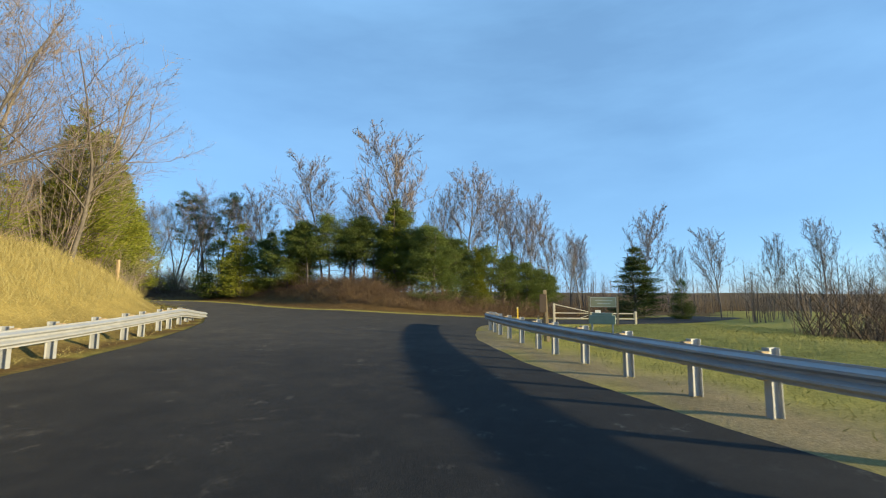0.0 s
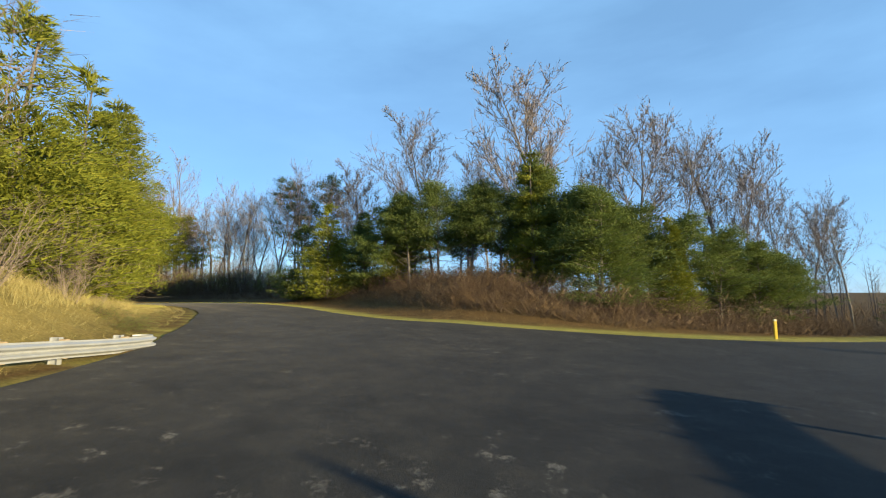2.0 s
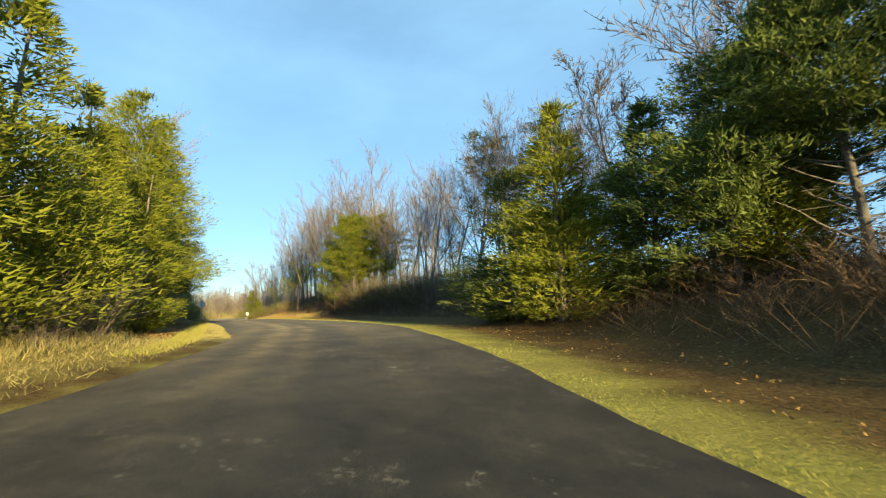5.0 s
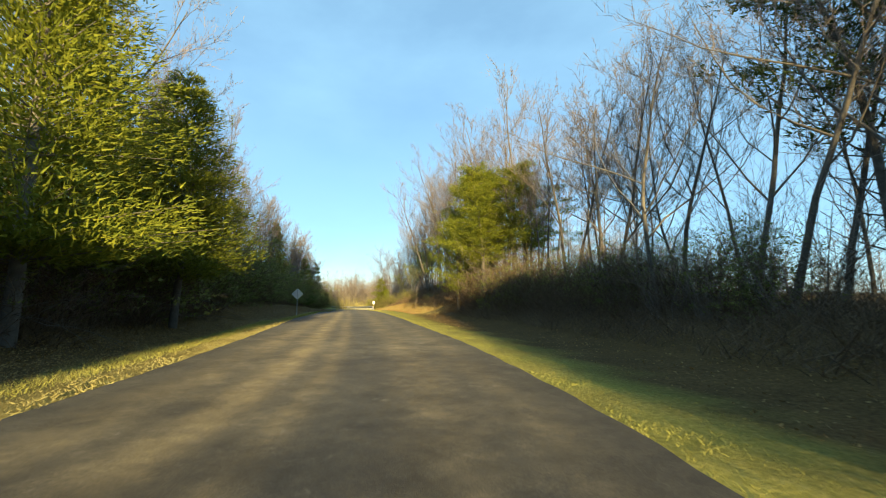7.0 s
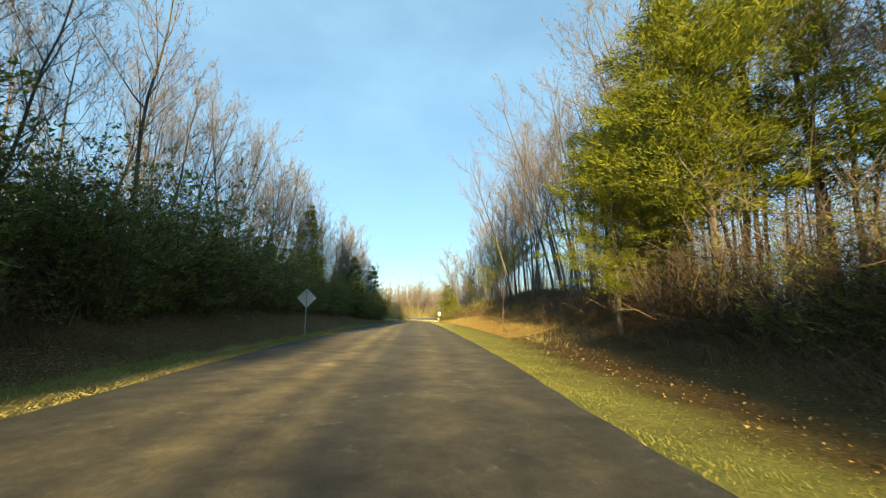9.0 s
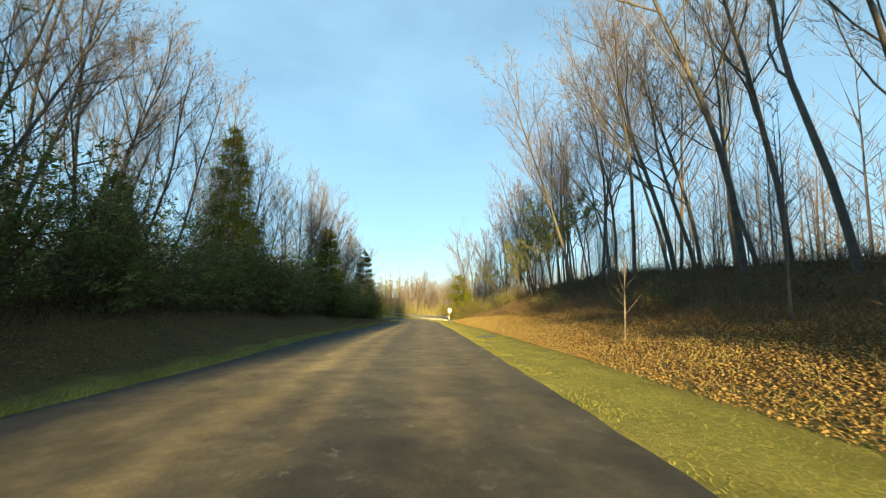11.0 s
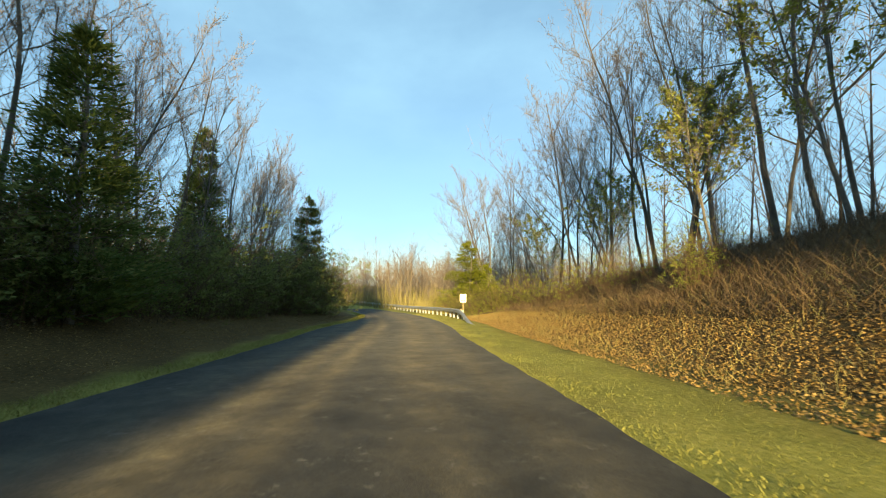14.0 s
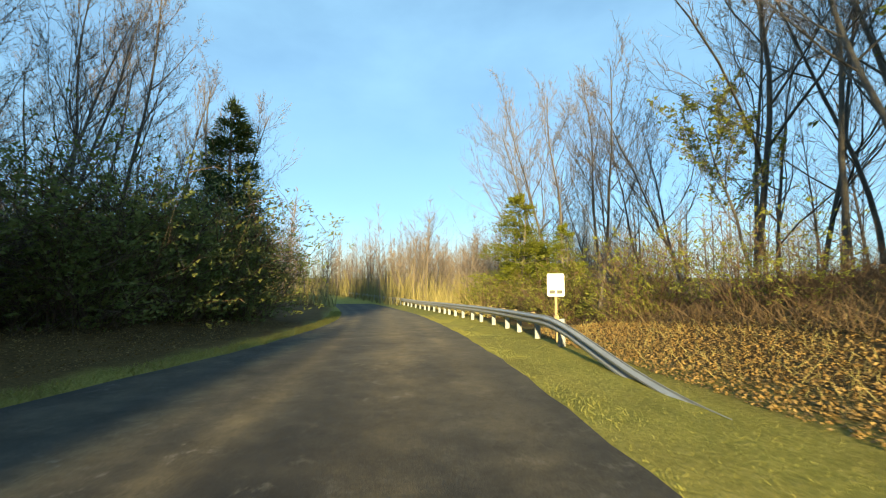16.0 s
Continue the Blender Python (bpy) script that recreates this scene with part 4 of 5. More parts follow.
def strewn(n, x0, x1, y0, y1, keep):
    """n places in a box, thinned by keep(x, y, edge distance, south, north, isle)."""
    x, y = seeds.uniform(x0, x1, n), seeds.uniform(y0, y1, n)
    ds, dn, di = line_distance(x, y, LEFT_L), line_distance(x, y, NORTH_L), line_distance(x, y, ISLE_L)
    road_here = on_road(x, y)
    e = np.minimum(np.minimum(ds, dn), di)
    south, north = (ds <= dn) & (ds <= di), (dn < ds) & (dn <= di)
    ok = ~road_here & (seeds.random(n) < keep(x, y, e, south, north, ~south & ~north))
    return x[ok], y[ok], e[ok]


def banded(n, line, lo, hi, x0, x1, skew=1.0):
    """n places beside a line, between two offsets."""
    x = seeds.uniform(x0, x1, n)
    i = np.argmin(np.abs(line[None, :, 0] - x[:, None]), 1)
    i = np.clip(i, 1, len(line) - 2)
    d = line[i + 1] - line[i - 1]
    nrm = np.stack([-d[:, 1], d[:, 0]], -1) / np.linalg.norm(d, axis=1)[:, None]
    sign = np.where(nrm[:, 1] * (1 if line is NORTH_L else -1) < 0, -1, 1)
    off = lo + (hi - lo) * seeds.random(n) ** skew
    p = line[i] + d * ((x - line[i][:, 0]) / np.where(np.abs(d[:, 0]) < 0.05, 0.05, d[:, 0]))[:, None].clip(-1, 1) + nrm * (sign * off)[:, None]
    return p[:, 0], p[:, 1]


def blades(name, x, y, lo, hi, width, mat, label, category, spread=0.5, z=None):
    n = len(x)
    base = np.stack([x, y, (height(x, y) if z is None else z) - 0.02], -1)
    h = seeds.uniform(lo, hi, n)
    way = np.stack([seeds.normal(0, spread, n) * h, seeds.normal(0, spread, n) * h, h], -1)
    return tagged(new(name, slivers(name, base, way, seeds.uniform(0.6, 1.4, n) * width, mat, seeds)), label, category, kind="stuff")


def clear(x, y):
    """Leaves out what would stand on the pavement."""
    ok = ~on_road(x, y)
    return x[ok], y[ok]


xa, ya = banded(70000, NORTH_L, 0.0, 2.6, -140, -62)
xb, yb = banded(36000, NORTH_L, 0.0, 1.5, -62, 4)
x, y = clear(np.r_[xa, xb], np.r_[ya, yb])
blades("verge_grass", x, y, 0.02, 0.055, 0.008, TURF, "short yellow-green mown grass along the road", "grass", 0.7)
xa, ya = banded(12000, LEFT_L, 0.8, 1.7, -60, -24)
xb, yb = banded(22000, LEFT_L, 0.0, 0.8, -150, -60)
x, y = clear(np.r_[xa, xb], np.r_[ya, yb])
blades("verge_grass", x, y, 0.05, 0.16, 0.012, TURF, "bright thin grass at the foot of the bank", "grass", 0.6)
x, y = clear(*banded(9000, LEFT_L, 0.0, 1.0, -62, -28))
blades("dry_verge_grass", x, y, 0.02, 0.07, 0.02, STRAW, "pale dry cropped grass by the pavement", "grass", 1.0)
x, y, e = strewn(300000, -30, -5.5, -6, 42, lambda x, y, e, s, n, i: s * (e > 0.5) * (e < 9) * (0.35 + 0.65 * (e > 1.6)))
far = e > 2.6
blades("tall_grass", x[far], y[far], 0.12, 0.5, 0.008, STRAW, "tall dry golden grass on the sunlit bank", "grass", 0.45)
blades("mown_grass", x[~far], y[~far], 0.04, 0.16, 0.008, STRAW, "short dry grass at the foot of the bank", "grass", 0.8)
x, y, e = strewn(60000, 0.8, 16, 0, 34, lambda x, y, e, s, n, i: i * (e > 1.0) * np.where(e < 2.2, 0.25, 0.9))
blades("lawn_grass", x, y, 0.04, 0.12, 0.012, TURF, "yellowing lawn behind the guard rail", "grass", 0.6)


def leaf_litter(x, y, label):
    n = len(x)
    c = np.stack([x, y, height(x, y) + 0.015 + 0.03 * seeds.random(n)], -1)
    a = seeds.normal(size=(n, 3)) * (1, 1, 0.45)
    a /= np.linalg.norm(a, axis=1, keepdims=True)
    b = np.cross(a, seeds.normal(size=(n, 3)) * (0.6, 0.6, 1.0))
    b /= np.linalg.norm(b, axis=1, keepdims=True)
    s = seeds.uniform(0.015, 0.036, n)[:, None]
    v = np.stack([c - a * s, c + b * s * 1.1, c + a * s], 1).reshape(-1, 3)
    return tagged(new("fallen_leaves", triangles("fallen_leaves", v, LEAF)), label, "leaves", kind="stuff")


x, y = clear(*banded(125000, NORTH_L, 2.2, 6.2, -128, -66))
leaf_litter(x, y, "brown fallen leaves strewn over the sunlit bank")
x, y = clear(*banded(24000, LEFT_L, 1.8, 5.5, -66, -30))
leaf_litter(x, y, "tan fallen leaves below the cedars")
x, y = clear(*banded(26000, LEFT_L, 1.6, 5.5, -135, -66))
leaf_litter(x, y, "dull fallen leaves under the roadside shrubs")
x, y = clear(*banded(9000, NORTH_L, 1.6, 6.0, -66, 4))
leaf_litter(x, y, "fallen leaves in the verge grass")



def clumped(x, y, grain=0.55, floor=0.25):
    """Thins places into uneven clumps."""
    f = 0.5 + 0.5 * np.sin(x * grain * 1.7 + np.sin(y * grain * 1.3) * 2) * np.sin(y * grain * 1.9 + np.sin(x * grain) * 2)
    ok = (seeds.random(len(x)) < floor + (1 - floor) * f) & ~on_road(x, y)
    return x[ok], y[ok]


x, y = clumped(*banded(40000, NORTH_L, 3.8, 11, -60, -6))
blades("brush", x, y, 0.25, 1.0, 0.014, BRUSH, "dense brown thicket of stems on the bank", "brush", 0.9)
x = seeds.uniform(-9, 20, 20000)
y = 33.2 + np.maximum(0, x) * 0.78 + 3.2 + 7 * seeds.random(20000)
x, y = clumped(x, y)
blades("brush", x, y, 0.3, 1.5, 0.014, BRUSH, "dense red-brown weeds beyond the junction", "brush", 0.9)
x, y = clumped(*banded(70000, NORTH_L, 5.2, 12.3, -132, -60))
blades("brush", x, y, 0.15, 0.75, 0.014, BRUSH, "tangled brown undergrowth under bare trees", "brush", 0.7)
x, y = clumped(*banded(36000, LEFT_L, 4.2, 12, -150, -40))
blades("brush", x, y, 0.4, 2.0, 0.016, BRUSH, "dark undergrowth at the wood's edge", "brush", 0.6)
x, y = clumped(*banded(26000, NORTH_L, 2.6, 8.0, -128, -60), 0.8, 0.1)
blades("dry_weeds", x, y, 0.08, 0.34, 0.010, STRAW, "golden dry weeds among the leaves on the bank", "weeds", 0.6)


def far_wood(x, y, lo, hi, label, many=52, fat=1.0):
    """Many slender trees too far to pick apart."""
    n = len(x)
    base = np.stack([x, y, height(x, y) - 0.2], -1)
    h = lo * 0.45 + (hi - lo * 0.45) * seeds.random(n) ** 0.8
    lean = np.stack([seeds.normal(0, 0.05, n) * h, seeds.normal(0, 0.05, n) * h, h], -1)
    b, w, t = [base, base], [lean, lean], [h * 0.014, h * 0.014]
    for k in range(many):
        u = seeds.uniform(0.25, 0.98, n)
        ln = h * (0.30 * (1.1 - u)) * seeds.uniform(0.5, 1.3, n)
        az = seeds.uniform(0, 6.283, n)
        up = seeds.uniform(0.5, 1.6, n)
        b.append(base + lean * u[:, None])
        w.append(np.stack([np.cos(az) * ln, np.sin(az) * ln, up * ln], -1))
        t.append((0.016 + 0.0018 * h) * fat)
    b, w, t = np.concatenate(b), np.concatenate(w), np.concatenate(t)
    return tagged(new("far_wood", slivers("far_wood", b, w, t, TWIG, seeds)), label, "woods", kind="stuff")


x, y = banded(250, NORTH_L, 20, 60, -62, -20)
far_wood(x, y, 8, 12, "low leafless wood behind the pines")
x, y = banded(900, NORTH_L, 18, 45, -215, -60)
far_wood(x, y, 9, 15, "leafless grey-brown wood beyond the bank")
x, y = banded(800, LEFT_L, 15, 50, -200, -40)
far_wood(x, y, 9, 14, "leafless wood behind the roadside shrubs")
x, y = clumped(*banded(14000, NORTH_L, 3.0, 13, -215, -136), 0.5, 0.2)
blades("undergrowth", x, y, 0.4, 2.4, 0.03, STRAW, "tan and yellowing undergrowth round the bend", "undergrowth", 0.6)
x, y = clear(seeds.uniform(-215, -158, 15000), seeds.uniform(30, 125, 15000))
blades("undergrowth", x, y, 1.2, 5.5, 0.09, STRAW, "tall tan thicket at the foot of the far wood", "undergrowth", 0.25)
x, y = seeds.uniform(-250, -160, 1500), seeds.uniform(0, 130, 1500)
x, y = clear(x, y)
far_wood(x, y, 9, 14.5, "pale leafless wood beyond the bend", 52, 1.7)
a, r = seeds.uniform(-0.9, 1.45, 1000), seeds.uniform(62, 150, 1000)
x, y = np.sin(a) * r, np.cos(a) * r
ok = (x > 20) | (y > 58)
far_wood(x[ok], y[ok], 5, 9, "brown leafless woodland beyond the lawn", 34)
a, r = seeds.uniform(0.62, 1.3, 420), seeds.uniform(50, 80, 420)
far_wood(np.sin(a) * r, np.cos(a) * r, 4, 7.5, "low brown wood at the foot of the lawn", 40)
x, y, e = strewn(90000, 8, 80, -12, 90, lambda x, y, e, s, n, i: (i * (e > lawn_edge(y) + 1) * (y > 16 - 0.12 * x) + n * (e > 9)) * (1.2 - step(28, 90, np.hypot(x, y))))
blades("brush", x, y, 0.8, 3.6, 0.03, BRUSH, "dense brown undergrowth of the wood beyond the lawn", "brush", 0.5)


# ---- made things ----
def part(name, bm, mat, parent=None, label="", smooth=False):
    me = bpy.data.meshes.new(name)
    bm.to_mesh(me)
    bm.free()
    me.materials.append(mat)
    if smooth:
        me.polygons.foreach_set("use_smooth", [True] * len(me.polygons))
    ob = new(name, me)
    if parent is not None:
        ob.parent = parent
    if label:
        ob["label"] = label
    return ob


def block(size, at=(0, 0, 0), bevel=0.01, turn=None):
    """A bevelled box, its middle at the place."""
    bm = bmesh.new()
    bmesh.ops.create_cube(bm, size=1)
    bmesh.ops.scale(bm, vec=size, verts=bm.verts)
    if bevel:
        bmesh.ops.bevel(bm, geom=list(bm.edges), offset=bevel, segments=2, affect="EDGES")
    bmesh.ops.transform(bm, matrix=Matrix.Translation(at) @ (turn or Matrix.Identity(4)), verts=bm.verts)
    return bm


def rod(a, b, r, sides=10):
    """A round bar from a to b."""
    a, b = Vector(a), Vector(b)
    bm = bmesh.new()
    m = Matrix.Translation((a + b) / 2) @ (b - a).to_track_quat("Z", "Y").to_matrix().to_4x4()
    bmesh.ops.create_cone(bm, cap_ends=True, segments=sides, radius1=r, radius2=r, depth=(b - a).length, matrix=m)
    return bm


def sweep(profile, pts, across, closed=False):
    """A ribbon of a cross-section (offset, height) along points, with its width; across: unit vectors."""
    bm = bmesh.new()
    rows = []
    for p, n in zip(pts, across):
        rows.append([bm.verts.new((p[0] + n[0] * o, p[1] + n[1] * o, p[2] + h)) for o, h in profile])
    k = len(profile)
    for a, b in zip(rows[:-1], rows[1:]):
        for i in range(k if closed else k - 1):
            bm.faces.new((a[i], a[(i + 1) % k], b[(i + 1) % k], b[i]))
    if closed:
        bm.faces.new(rows[0][::-1])
        bm.faces.new(rows[-1])
    return bm


# W-beam: two corrugations, thin sheet with a front and a back
WAVE = [(0.0, 0.0), (0.0, 0.03), (0.07, 0.07), (0.07, 0.10), (0.0, 0.14), (0.0, 0.17), (0.07, 0.21), (0.07, 0.24), (0.0, 0.28), (0.0, 0.31)]
BEAM = WAVE + [(o - 0.012, h) for o, h in reversed(WAVE)]


def guard_rail(points, label, toward, spacing, low=0.46, bury=False, skip=0.0, flare=True, over=0.0, dip=0.0):
    """A W-beam rail on steel posts. toward: +1 when the road lies to the left of the line."""
    line = smooth_line(points, 8)
    seg = np.r_[0, np.cumsum(np.linalg.norm(np.diff(line, axis=0), axis=1))]
    at = np.arange(0, seg[-1], 0.4)
    p = np.stack([np.interp(at, seg, line[:, k]) for k in (0, 1)], -1)
    d = np.gradient(p, axis=0)
    nrm = np.stack([-d[:, 1], d[:, 0]], -1) / np.linalg.norm(d, axis=1)[:, None] * toward
    z = height(p[:, 0] + 0 * at, p[:, 1])
    z = np.convolve(np.r_[[z[0]] * 4, z, [z[-1]] * 4], np.ones(9) / 9, "valid")
    drop = np.zeros(len(at))
    if bury:
        drop = -0.75 * (1 - step(0, 7.0, at))
    drop = drop - dip * step(seg[-1] - 7, seg[-1], at)
    ob = tagged(new("guard_rail"), label, "guard rail")
    base = Vector((p[0][0], p[0][1], z[0]))
    ob.location = base
    beam_pts = [(q[0] - base.x, q[1] - base.y, zz + low + dr - base.z) for q, zz, dr in zip(p, z, drop)]
    part("beam", sweep(BEAM, beam_pts, nrm, True), STEEL, ob, "corrugated galvanised steel beam")
    if flare:
        # rounded end shoe
        q, n, t = p[-1], nrm[-1], d[-1] / np.linalg.norm(d[-1])
        end = [(q[0] + t[0] * 0.28 * math.sin(w) - n[0] * 0.28 * (1 - math.cos(w)) - base.x, q[1] + t[1] * 0.28 * math.sin(w) - n[1] * 0.28 * (1 - math.cos(w)) - base.y,
                z[-1] + low + drop[-1] - base.z) for w in np.linspace(0, 2.6, 9)]
        nn = [n * math.cos(w) + t * math.sin(w) for w in np.linspace(0, 2.6, 9)]
        part("end_shoe", sweep(BEAM, end, nn, True), STEEL, ob)
    for s in np.arange(0.5 + skip, seg[-1] - 0.1, spacing):
        i = min(int(s / 0.4), len(p) - 1)
        q, n, t = p[i], nrm[i], d[i] / np.linalg.norm(d[i])
        yaw = math.atan2(t[1], t[0])
        if bury and s < 6:
            continue
        zz = z[i] - base.z + (drop[i] if dip else 0.0)
        c = Vector((q[0] - n[0] * 0.20 - base.x, q[1] - n[1] * 0.20 - base.y, zz))
        turn = Matrix.Rotation(yaw, 4, "Z")
        bm = bmesh.new()
        for size, off in (((0.10, 0.008, 1.15), 0.075), ((0.10, 0.008, 1.15), -0.075), ((0.008, 0.15, 1.15), 0.0)):
            b2 = block(size, (0, off, 0.25 + over), 0)
            me = bpy.data.meshes.new("tmp")
            b2.to_mesh(me)
            b2.free()
            bm.from_mesh(me)
            bpy.data.meshes.remove(me)
        bmesh.ops.transform(bm, matrix=Matrix.Translation(c) @ turn, verts=bm.verts)
        post = part("post", bm, STEEL, ob)
        part("offset_block", block((0.10, 0.12, 0.34), c + Vector((n[0] * 0.135, n[1] * 0.135, low + 0.16)), 0.006, turn), WOOD, post)
    return ob


guard_rail([(9.5, -14), (6.5, -3), (4.6, 2.5), (3.9, 4.7), (3.4, 7.0), (2.8, 10.5), (2.35, 14), (2.1, 17), (2.0, 19.4), (2.15, 21.0)],
           "galvanised W-beam guard rail on steel posts beside the lawn", 1, 1.5, skip=1.5)
guard_rail([(-6.9, -16), (-6.9, -4), (-6.95, 2), (-7.25, 6), (-7.8, 9), (-8.8, 12.6), (-10.0, 16.2), (-11.2, 19.2), (-12.3, 22.2)],
           "sunlit galvanised guard rail at the foot of the grassy bank", -1, 1.45, low=0.38, over=-0.08, dip=0.40)
guard_rail([(-117.2, 68.75), (-119.6, 69.3), (-124, 70.3), (-130, 71.4), (-137, 72.1), (-145, 72.9), (-155, 73.2), (-166, 72.9), (-180, 71.7), (-192, 69.6)],
           "galvanised guard rail with its end turned down into the grass", 1, 1.9, bury=True, flare=False, over=-0.12)

WHITE = plain("sign_white", [(0.2, (0.72, 0.72, 0.70)), (0.8, (0.82, 0.82, 0.80))], 3.0, 0.45, 0, 0.02)
BACKING = plain("bare_aluminium", [(0.2, (0.52, 0.52, 0.52)), (0.8, (0.64, 0.64, 0.63))], 4.0, 0.5, 0.2, 0.05)
BLACK = plain("sign_black", [(0.2, (0.02, 0.02, 0.02)), (0.8, (0.035, 0.035, 0.035))], 4.0, 0.5, 0, 0)
BROWN = plain("brown_paint", [(0.2, (0.075, 0.048, 0.03)), (0.8, (0.12, 0.08, 0.048))], 4.0, 0.6, 0, 0.1)
OLIVE = plain("olive_tan_paint", [(0.2, (0.40, 0.34, 0.18)), (0.8, (0.52, 0.45, 0.26))], 4.0, 0.6, 0, 0.1)
CREAM = plain("cream_paint", [(0.2, (0.62, 0.56, 0.40)), (0.8, (0.74, 0.68, 0.52))], 4.0, 0.6, 0, 0.05)
YELLOW = plain("yellow_paint", [(0.2, (0.62, 0.42, 0.03)), (0.8, (0.75, 0.54, 0.06))], 4.0, 0.5, 0, 0.05)
GREEN = plain("grey_green_paint", [(0.2, (0.16, 0.20, 0.15)), (0.8, (0.24, 0.29, 0.22))], 3.0, 0.6, 0, 0.1)
GATE = plain("gate_paint", [(0.2, (0.60, 0.52, 0.36)), (0.8, (0.74, 0.66, 0.50))], 3.0, 0.5, 0.2, 0.1)


def rounded_plate(w, h, r, thick, diamond=False):
    """A sign plate with rounded corners in the xz plane."""
    bm = bmesh.new()
    ring = []
    for cx, cz, a0 in ((w / 2 - r, h / 2 - r, 0), (-w / 2 + r, h / 2 - r, 90), (-w / 2 + r, -h / 2 + r, 180), (w / 2 - r, -h / 2 + r, 270)):
        for k in range(5):
            a = radians(a0 + 22.5 * k)
            ring.append(bm.verts.new((cx + r * math.cos(a), 0, cz + r * math.sin(a))))
    f = bm.faces.new(ring)
    ext = bmesh.ops.extrude_face_region(bm, geom=[f])
    bmesh.ops.translate(bm, vec=(0, thick, 0), verts=[v for v in ext["geom"] if isinstance(v, bmesh.types.BMVert)])
    bmesh.ops.recalc_face_normals(bm, faces=bm.faces)
    if diamond:
        bmesh.ops.rotate(bm, cent=(0, 0, 0), matrix=Matrix.Rotation(radians(45), 3, "Y"), verts=bm.verts)
    return bm


def moved(bm, x=0, y=0, z=0):
    bmesh.ops.translate(bm, vec=(x, y, z), verts=bm.verts)
    return bm


# white regulatory sign by the rail: faces the oncoming camera
sx, sy = -123.9, 70.7
sz = ground_at(sx, sy)
speed_sign = tagged(new("road_sign"), "white rectangular road sign on a steel post behind the rail", "road sign")
speed_sign.matrix_basis = pose(sx, sy, sz, 0, 0, 70)
mid = -0.72 - sz
part("post", block((0.07, 0.035, mid + 0.3), (0, 0.03, (mid + 0.3) / 2 - 0.1), 0.004), WOOD, speed_sign)
plate = part("plate", moved(rounded_plate(0.47, 0.63, 0.04, 0.008), z=mid), WHITE, speed_sign, "white sign face with black marks")
for bw, bx, bh, bz in ((0.15, -0.10, 0.10, -0.19), (0.15, 0.10, 0.10, -0.19), (0.30, 0.0, 0.02, -0.10)):
    part("mark", block((bw, 0.004, bh), (bx, -0.004, mid + bz), 0.001), BLACK if bz < -0.15 else BACKING, plate)

# diamond warning sign seen from behind, on the south side
wx, wy = -70.0, 45.95
wz = ground_at(wx, wy)
diamond = tagged(new("warning_sign"), "back of a diamond warning sign, bare aluminium on a steel post", "road sign")
diamond.matrix_basis = pose(wx, wy, wz, 0, 0, 72)
top = 1.65 - wz
part("plate", moved(rounded_plate(0.76, 0.76, 0.05, 0.006, True), y=0.03, z=top), BACKING, diamond, "bare aluminium diamond plate")
part("post", block((0.05, 0.03, top + 0.75), (0, 0.005, (top + 0.75) / 2 - 0.3), 0.004), STEEL, diamond)

# park board on two posts in the lawn
bx, by = 11.9, 31.5
bz = ground_at(bx, by)
board = tagged(new("park_sign"), "low wooden board with pale lines on two timber posts", "sign")
board.matrix_basis = pose(bx, by, bz, 0, 0, -17)
hgt = 1.2 - bz
for s in (-1, 1):
    part("post", block((0.15, 0.12, hgt + 0.3), (s * 0.98, 0, (hgt + 0.3) / 2 - 0.3), 0.012), WOOD, board)
panel = part("panel", block((1.84, 0.05, 0.74), (0, 0, hgt - 0.46), 0.01), CREAM, board, "tan painted panel")
part("field", block((1.72, 0.012, 0.62), (0, -0.028, hgt - 0.46), 0.002), OLIVE, panel, "olive-tan painted field")
for w, dz in ((1.2, 0.12), (0.9, -0.10)):
    part("bar", block((w, 0.006, 0.085), (0.05, -0.037, hgt - 0.46 + dz), 0.001), CREAM, panel)

# trail marker behind the rail: brown board on a leaning timber post
tx, ty = 3.46, 14.7
tz = ground_at(tx, ty)
marker = tagged(new("trail_marker"), "brown board on a leaning timber post behind the guard rail", "sign")
marker.matrix_basis = pose(tx, ty, tz, 0, 0, -8)
part("post", block((0.11, 0.09, 1.95), (0.13, 0, 0.78), 0.012, Matrix.Rotation(radians(-3), 4, "Y")), WOOD, marker)
part("board", block((0.22, 0.03, 0.62), (0.0, -0.07, 1.30), 0.008), BROWN, marker, "plain brown painted board")
for s in (-0.14, 0.06):
    part("stake", block((0.06, 0.06, 0.95), (s, 0.09, 0.40), 0.006), WOOD, marker)

# grey-green box on legs in the lawn
ux, uy = 6.6, 17.6
uz = ground_at(ux, uy)
box = tagged(new("utility_box"), "grey-green metal box with a dark end on short legs", "utility box")
box.matrix_basis = pose(ux, uy, uz, 0, 0, -24) @ Matrix.Diagonal((0.8, 0.8, 0.85, 1))
bm = block((1.25, 0.60, 0.52), (0, 0, 0.72), 0)
bmesh.ops.bevel(bm, geom=[e for e in bm.edges if abs(e.verts[0].co.z - e.verts[1].co.z) < 0.01 and e.verts[0].co.z > 0.8], offset=0.12, segments=4, affect="EDGES")
part("body", bm, GREEN, box)
part("end_panel", block((0.02, 0.50, 0.40), (-0.636, 0, 0.70), 0.004), BLACK, box, "dark end panel")
for s in (-0.5, 0.5):
    for q in (-0.22, 0.22):
        part("leg", block((0.06, 0.06, 0.56), (s, q, 0.20), 0.004), STEEL, box)

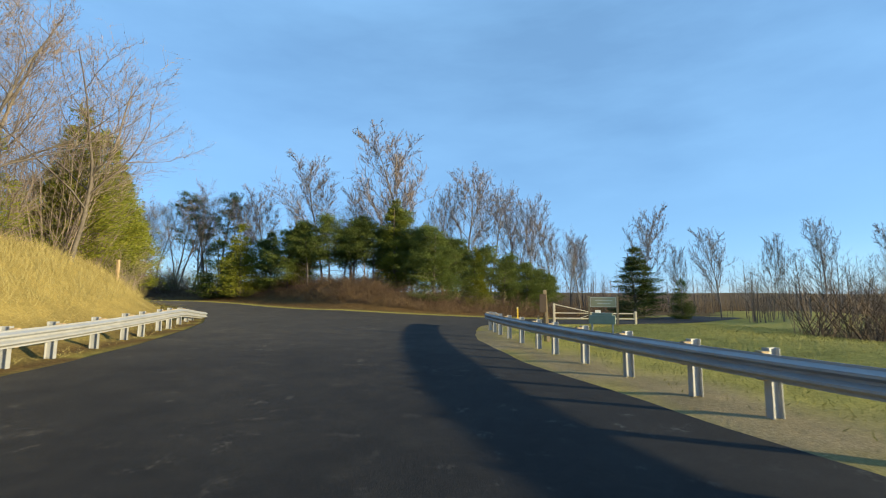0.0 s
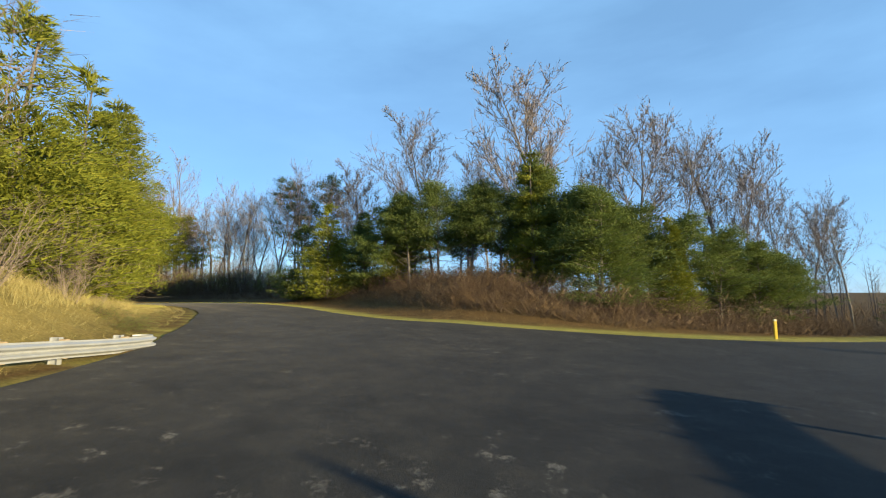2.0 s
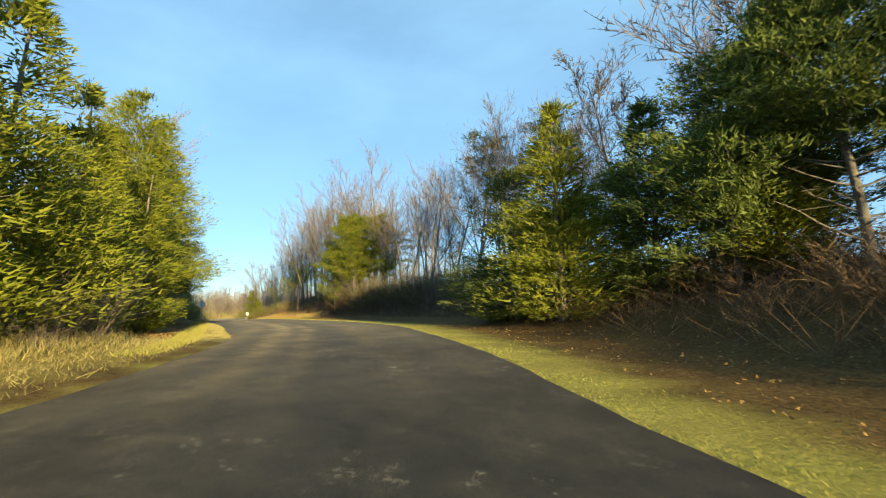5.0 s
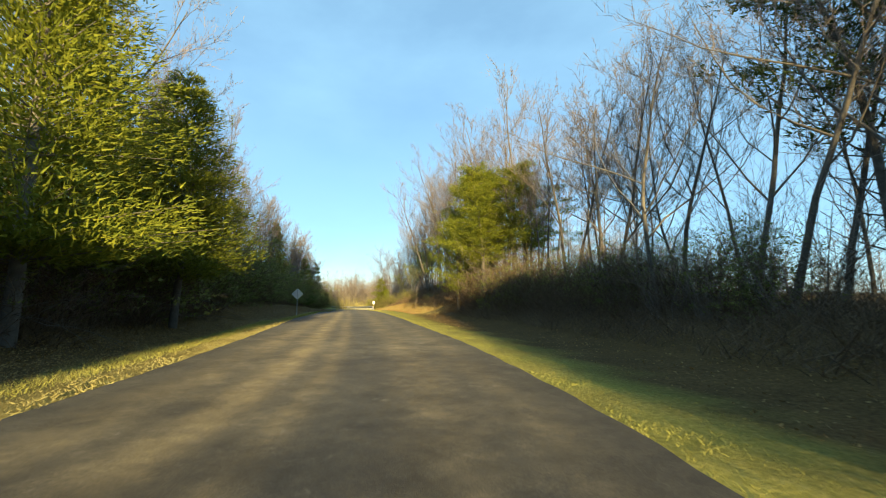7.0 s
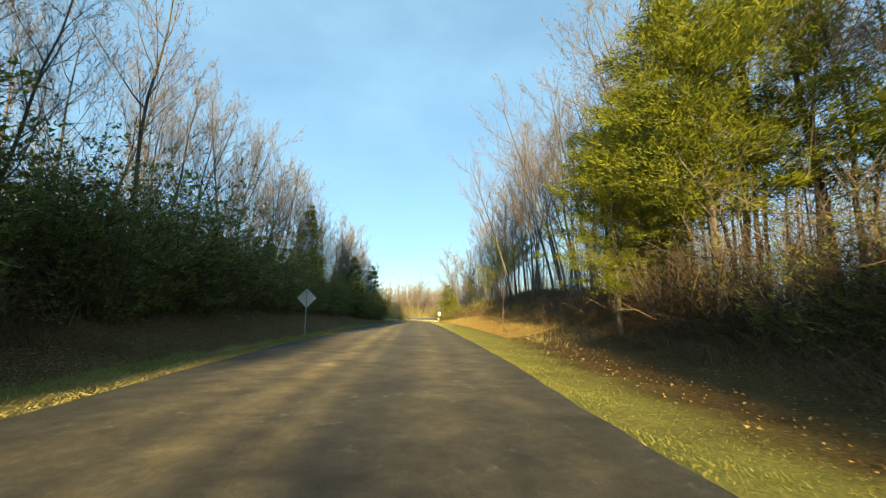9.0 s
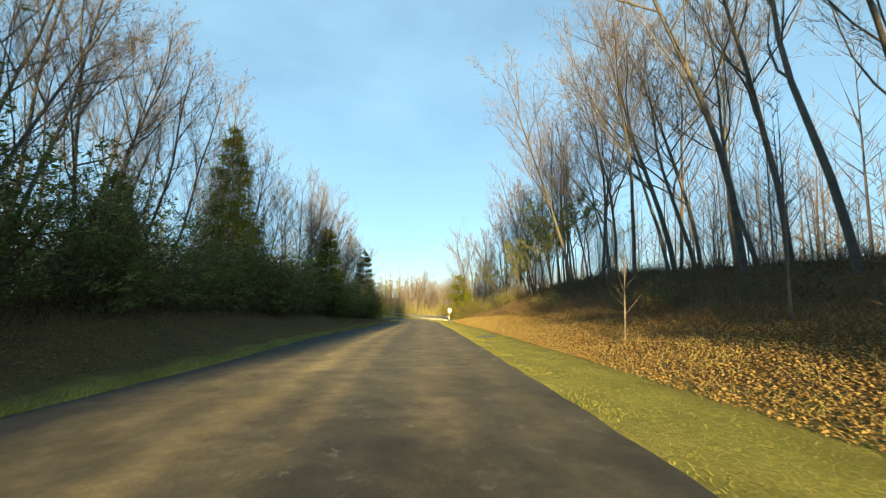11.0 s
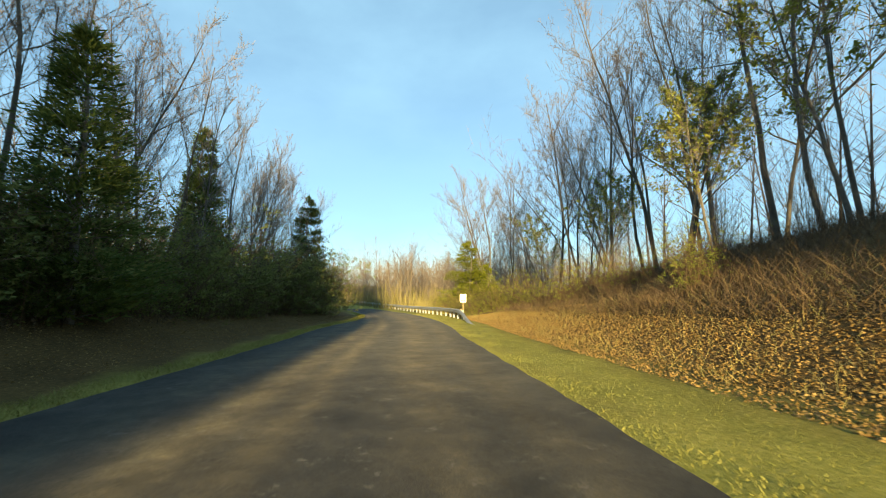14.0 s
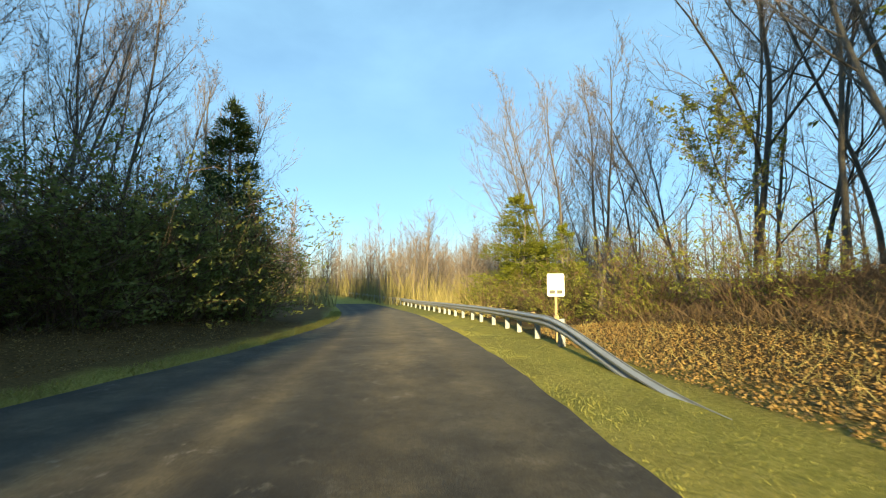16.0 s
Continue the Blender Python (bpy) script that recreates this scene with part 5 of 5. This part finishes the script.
# pipe gate
gx0, gy0 = 8.7, 33.2
gz0 = ground_at(gx0 + 2, gy0 + 0.5)
gate = tagged(new("pipe_gate"), "pale painted pipe gate with a diagonal brace, closed", "gate")
gate.matrix_basis = pose(gx0, gy0, gz0, 0, 0, -6)
part("hinge_post", block((0.16, 0.16, 1.75), (0, 0, 0.72), 0.015), GATE, gate)
part("latch_post", block((0.14, 0.14, 1.15), (6.1, 0, 0.45), 0.015), GATE, gate)
for zz in (0.45, 0.85):
    part("rail", rod((0.08, 0, zz), (6.0, 0, zz), 0.045), GATE, gate)
part("brace", rod((0.08, 0, 1.52), (3.0, 0, 0.87), 0.035), GATE, gate)
part("brace", rod((1.9, 0, 0.45), (3.0, 0, 0.85), 0.030), GATE, gate)
for xx in (3.0, 5.98):
    part("upright", rod((xx, 0, 0.40), (xx, 0, 0.90), 0.04), GATE, gate)
plate = part("notice_plate", moved(rounded_plate(0.42, 0.50, 0.03, 0.006), x=3.3, y=-0.06, z=0.85), WHITE, gate, "small white notice on the gate")

# yellow-topped marker post at the junction's far edge
mx, my = 6.8, 38.6
post = tagged(new("marker_post"), "short pale yellow marker post at the grass edge", "post")
post.matrix_basis = pose(mx, my, ground_at(mx, my))
part("shaft", block((0.12, 0.12, 1.0), (0, 0, 0.36), 0.012), YELLOW, post)
part("cap", block((0.125, 0.125, 0.10), (0, 0, 0.90), 0.015), CREAM, post)

# timber post on the left bank
fx, fy = -14.9, 19.3
stub = tagged(new("fence_post"), "old grey timber post in the long grass", "post")
stub.matrix_basis = pose(fx, fy, ground_at(fx, fy))
part("shaft", block((0.12, 0.12, 1.2), (0, 0, 0.35), 0.02), WOOD, stub)

# drain inlet in the verge
dx, dy = -84.85, 59.9
drain = tagged(new("drain_cover"), "dark round drain inlet sunk in the verge", "drain")
drain.matrix_basis = pose(dx, dy, ground_at(dx, dy))
part("ring", rod((0, 0, -0.08), (0, 0, 0.022), 0.50, 24), plain("concrete", [(0.2, (0.07, 0.066, 0.055)), (0.8, (0.13, 0.12, 0.10))], 6.0), drain)
part("grate", rod((0, 0, -0.02), (0, 0, 0.03), 0.40, 24), BLACK, drain, "dark iron grate")

# fallen trunk on top of the bank
lx, ly = beside(-94.5, 12.0, True)
log = tagged(new("fallen_trunk"), "bent fallen trunk lying on the bank top", "log")
lz = ground_at(lx, ly)
log.matrix_basis = pose(lx, ly, lz, 0, 0, -22) @ Matrix.Diagonal((0.85, 0.85, 0.85, 1))
tv, tf = [], []
tube(tv, tf, [Vector(q) for q in ((-3.2, 0, 0.25), (-1.8, 0.1, 0.7), (-0.4, 0.0, 1.0), (1.0, -0.1, 0.8), (2.6, 0, 0.3))], [0.07, 0.10, 0.12, 0.14, 0.15], 9)
child("stem", mesh_of("stem", tv, tf, BARK, True), log)
tv, tf = [], []
tube(tv, tf, [Vector(q) for q in ((-0.4, 0, 1.0), (-1.0, 0.4, 1.7), (-1.3, 0.5, 2.3))], [0.08, 0.05, 0.02], 6)
child("branch", mesh_of("branch", tv, tf, BARK, True), log)
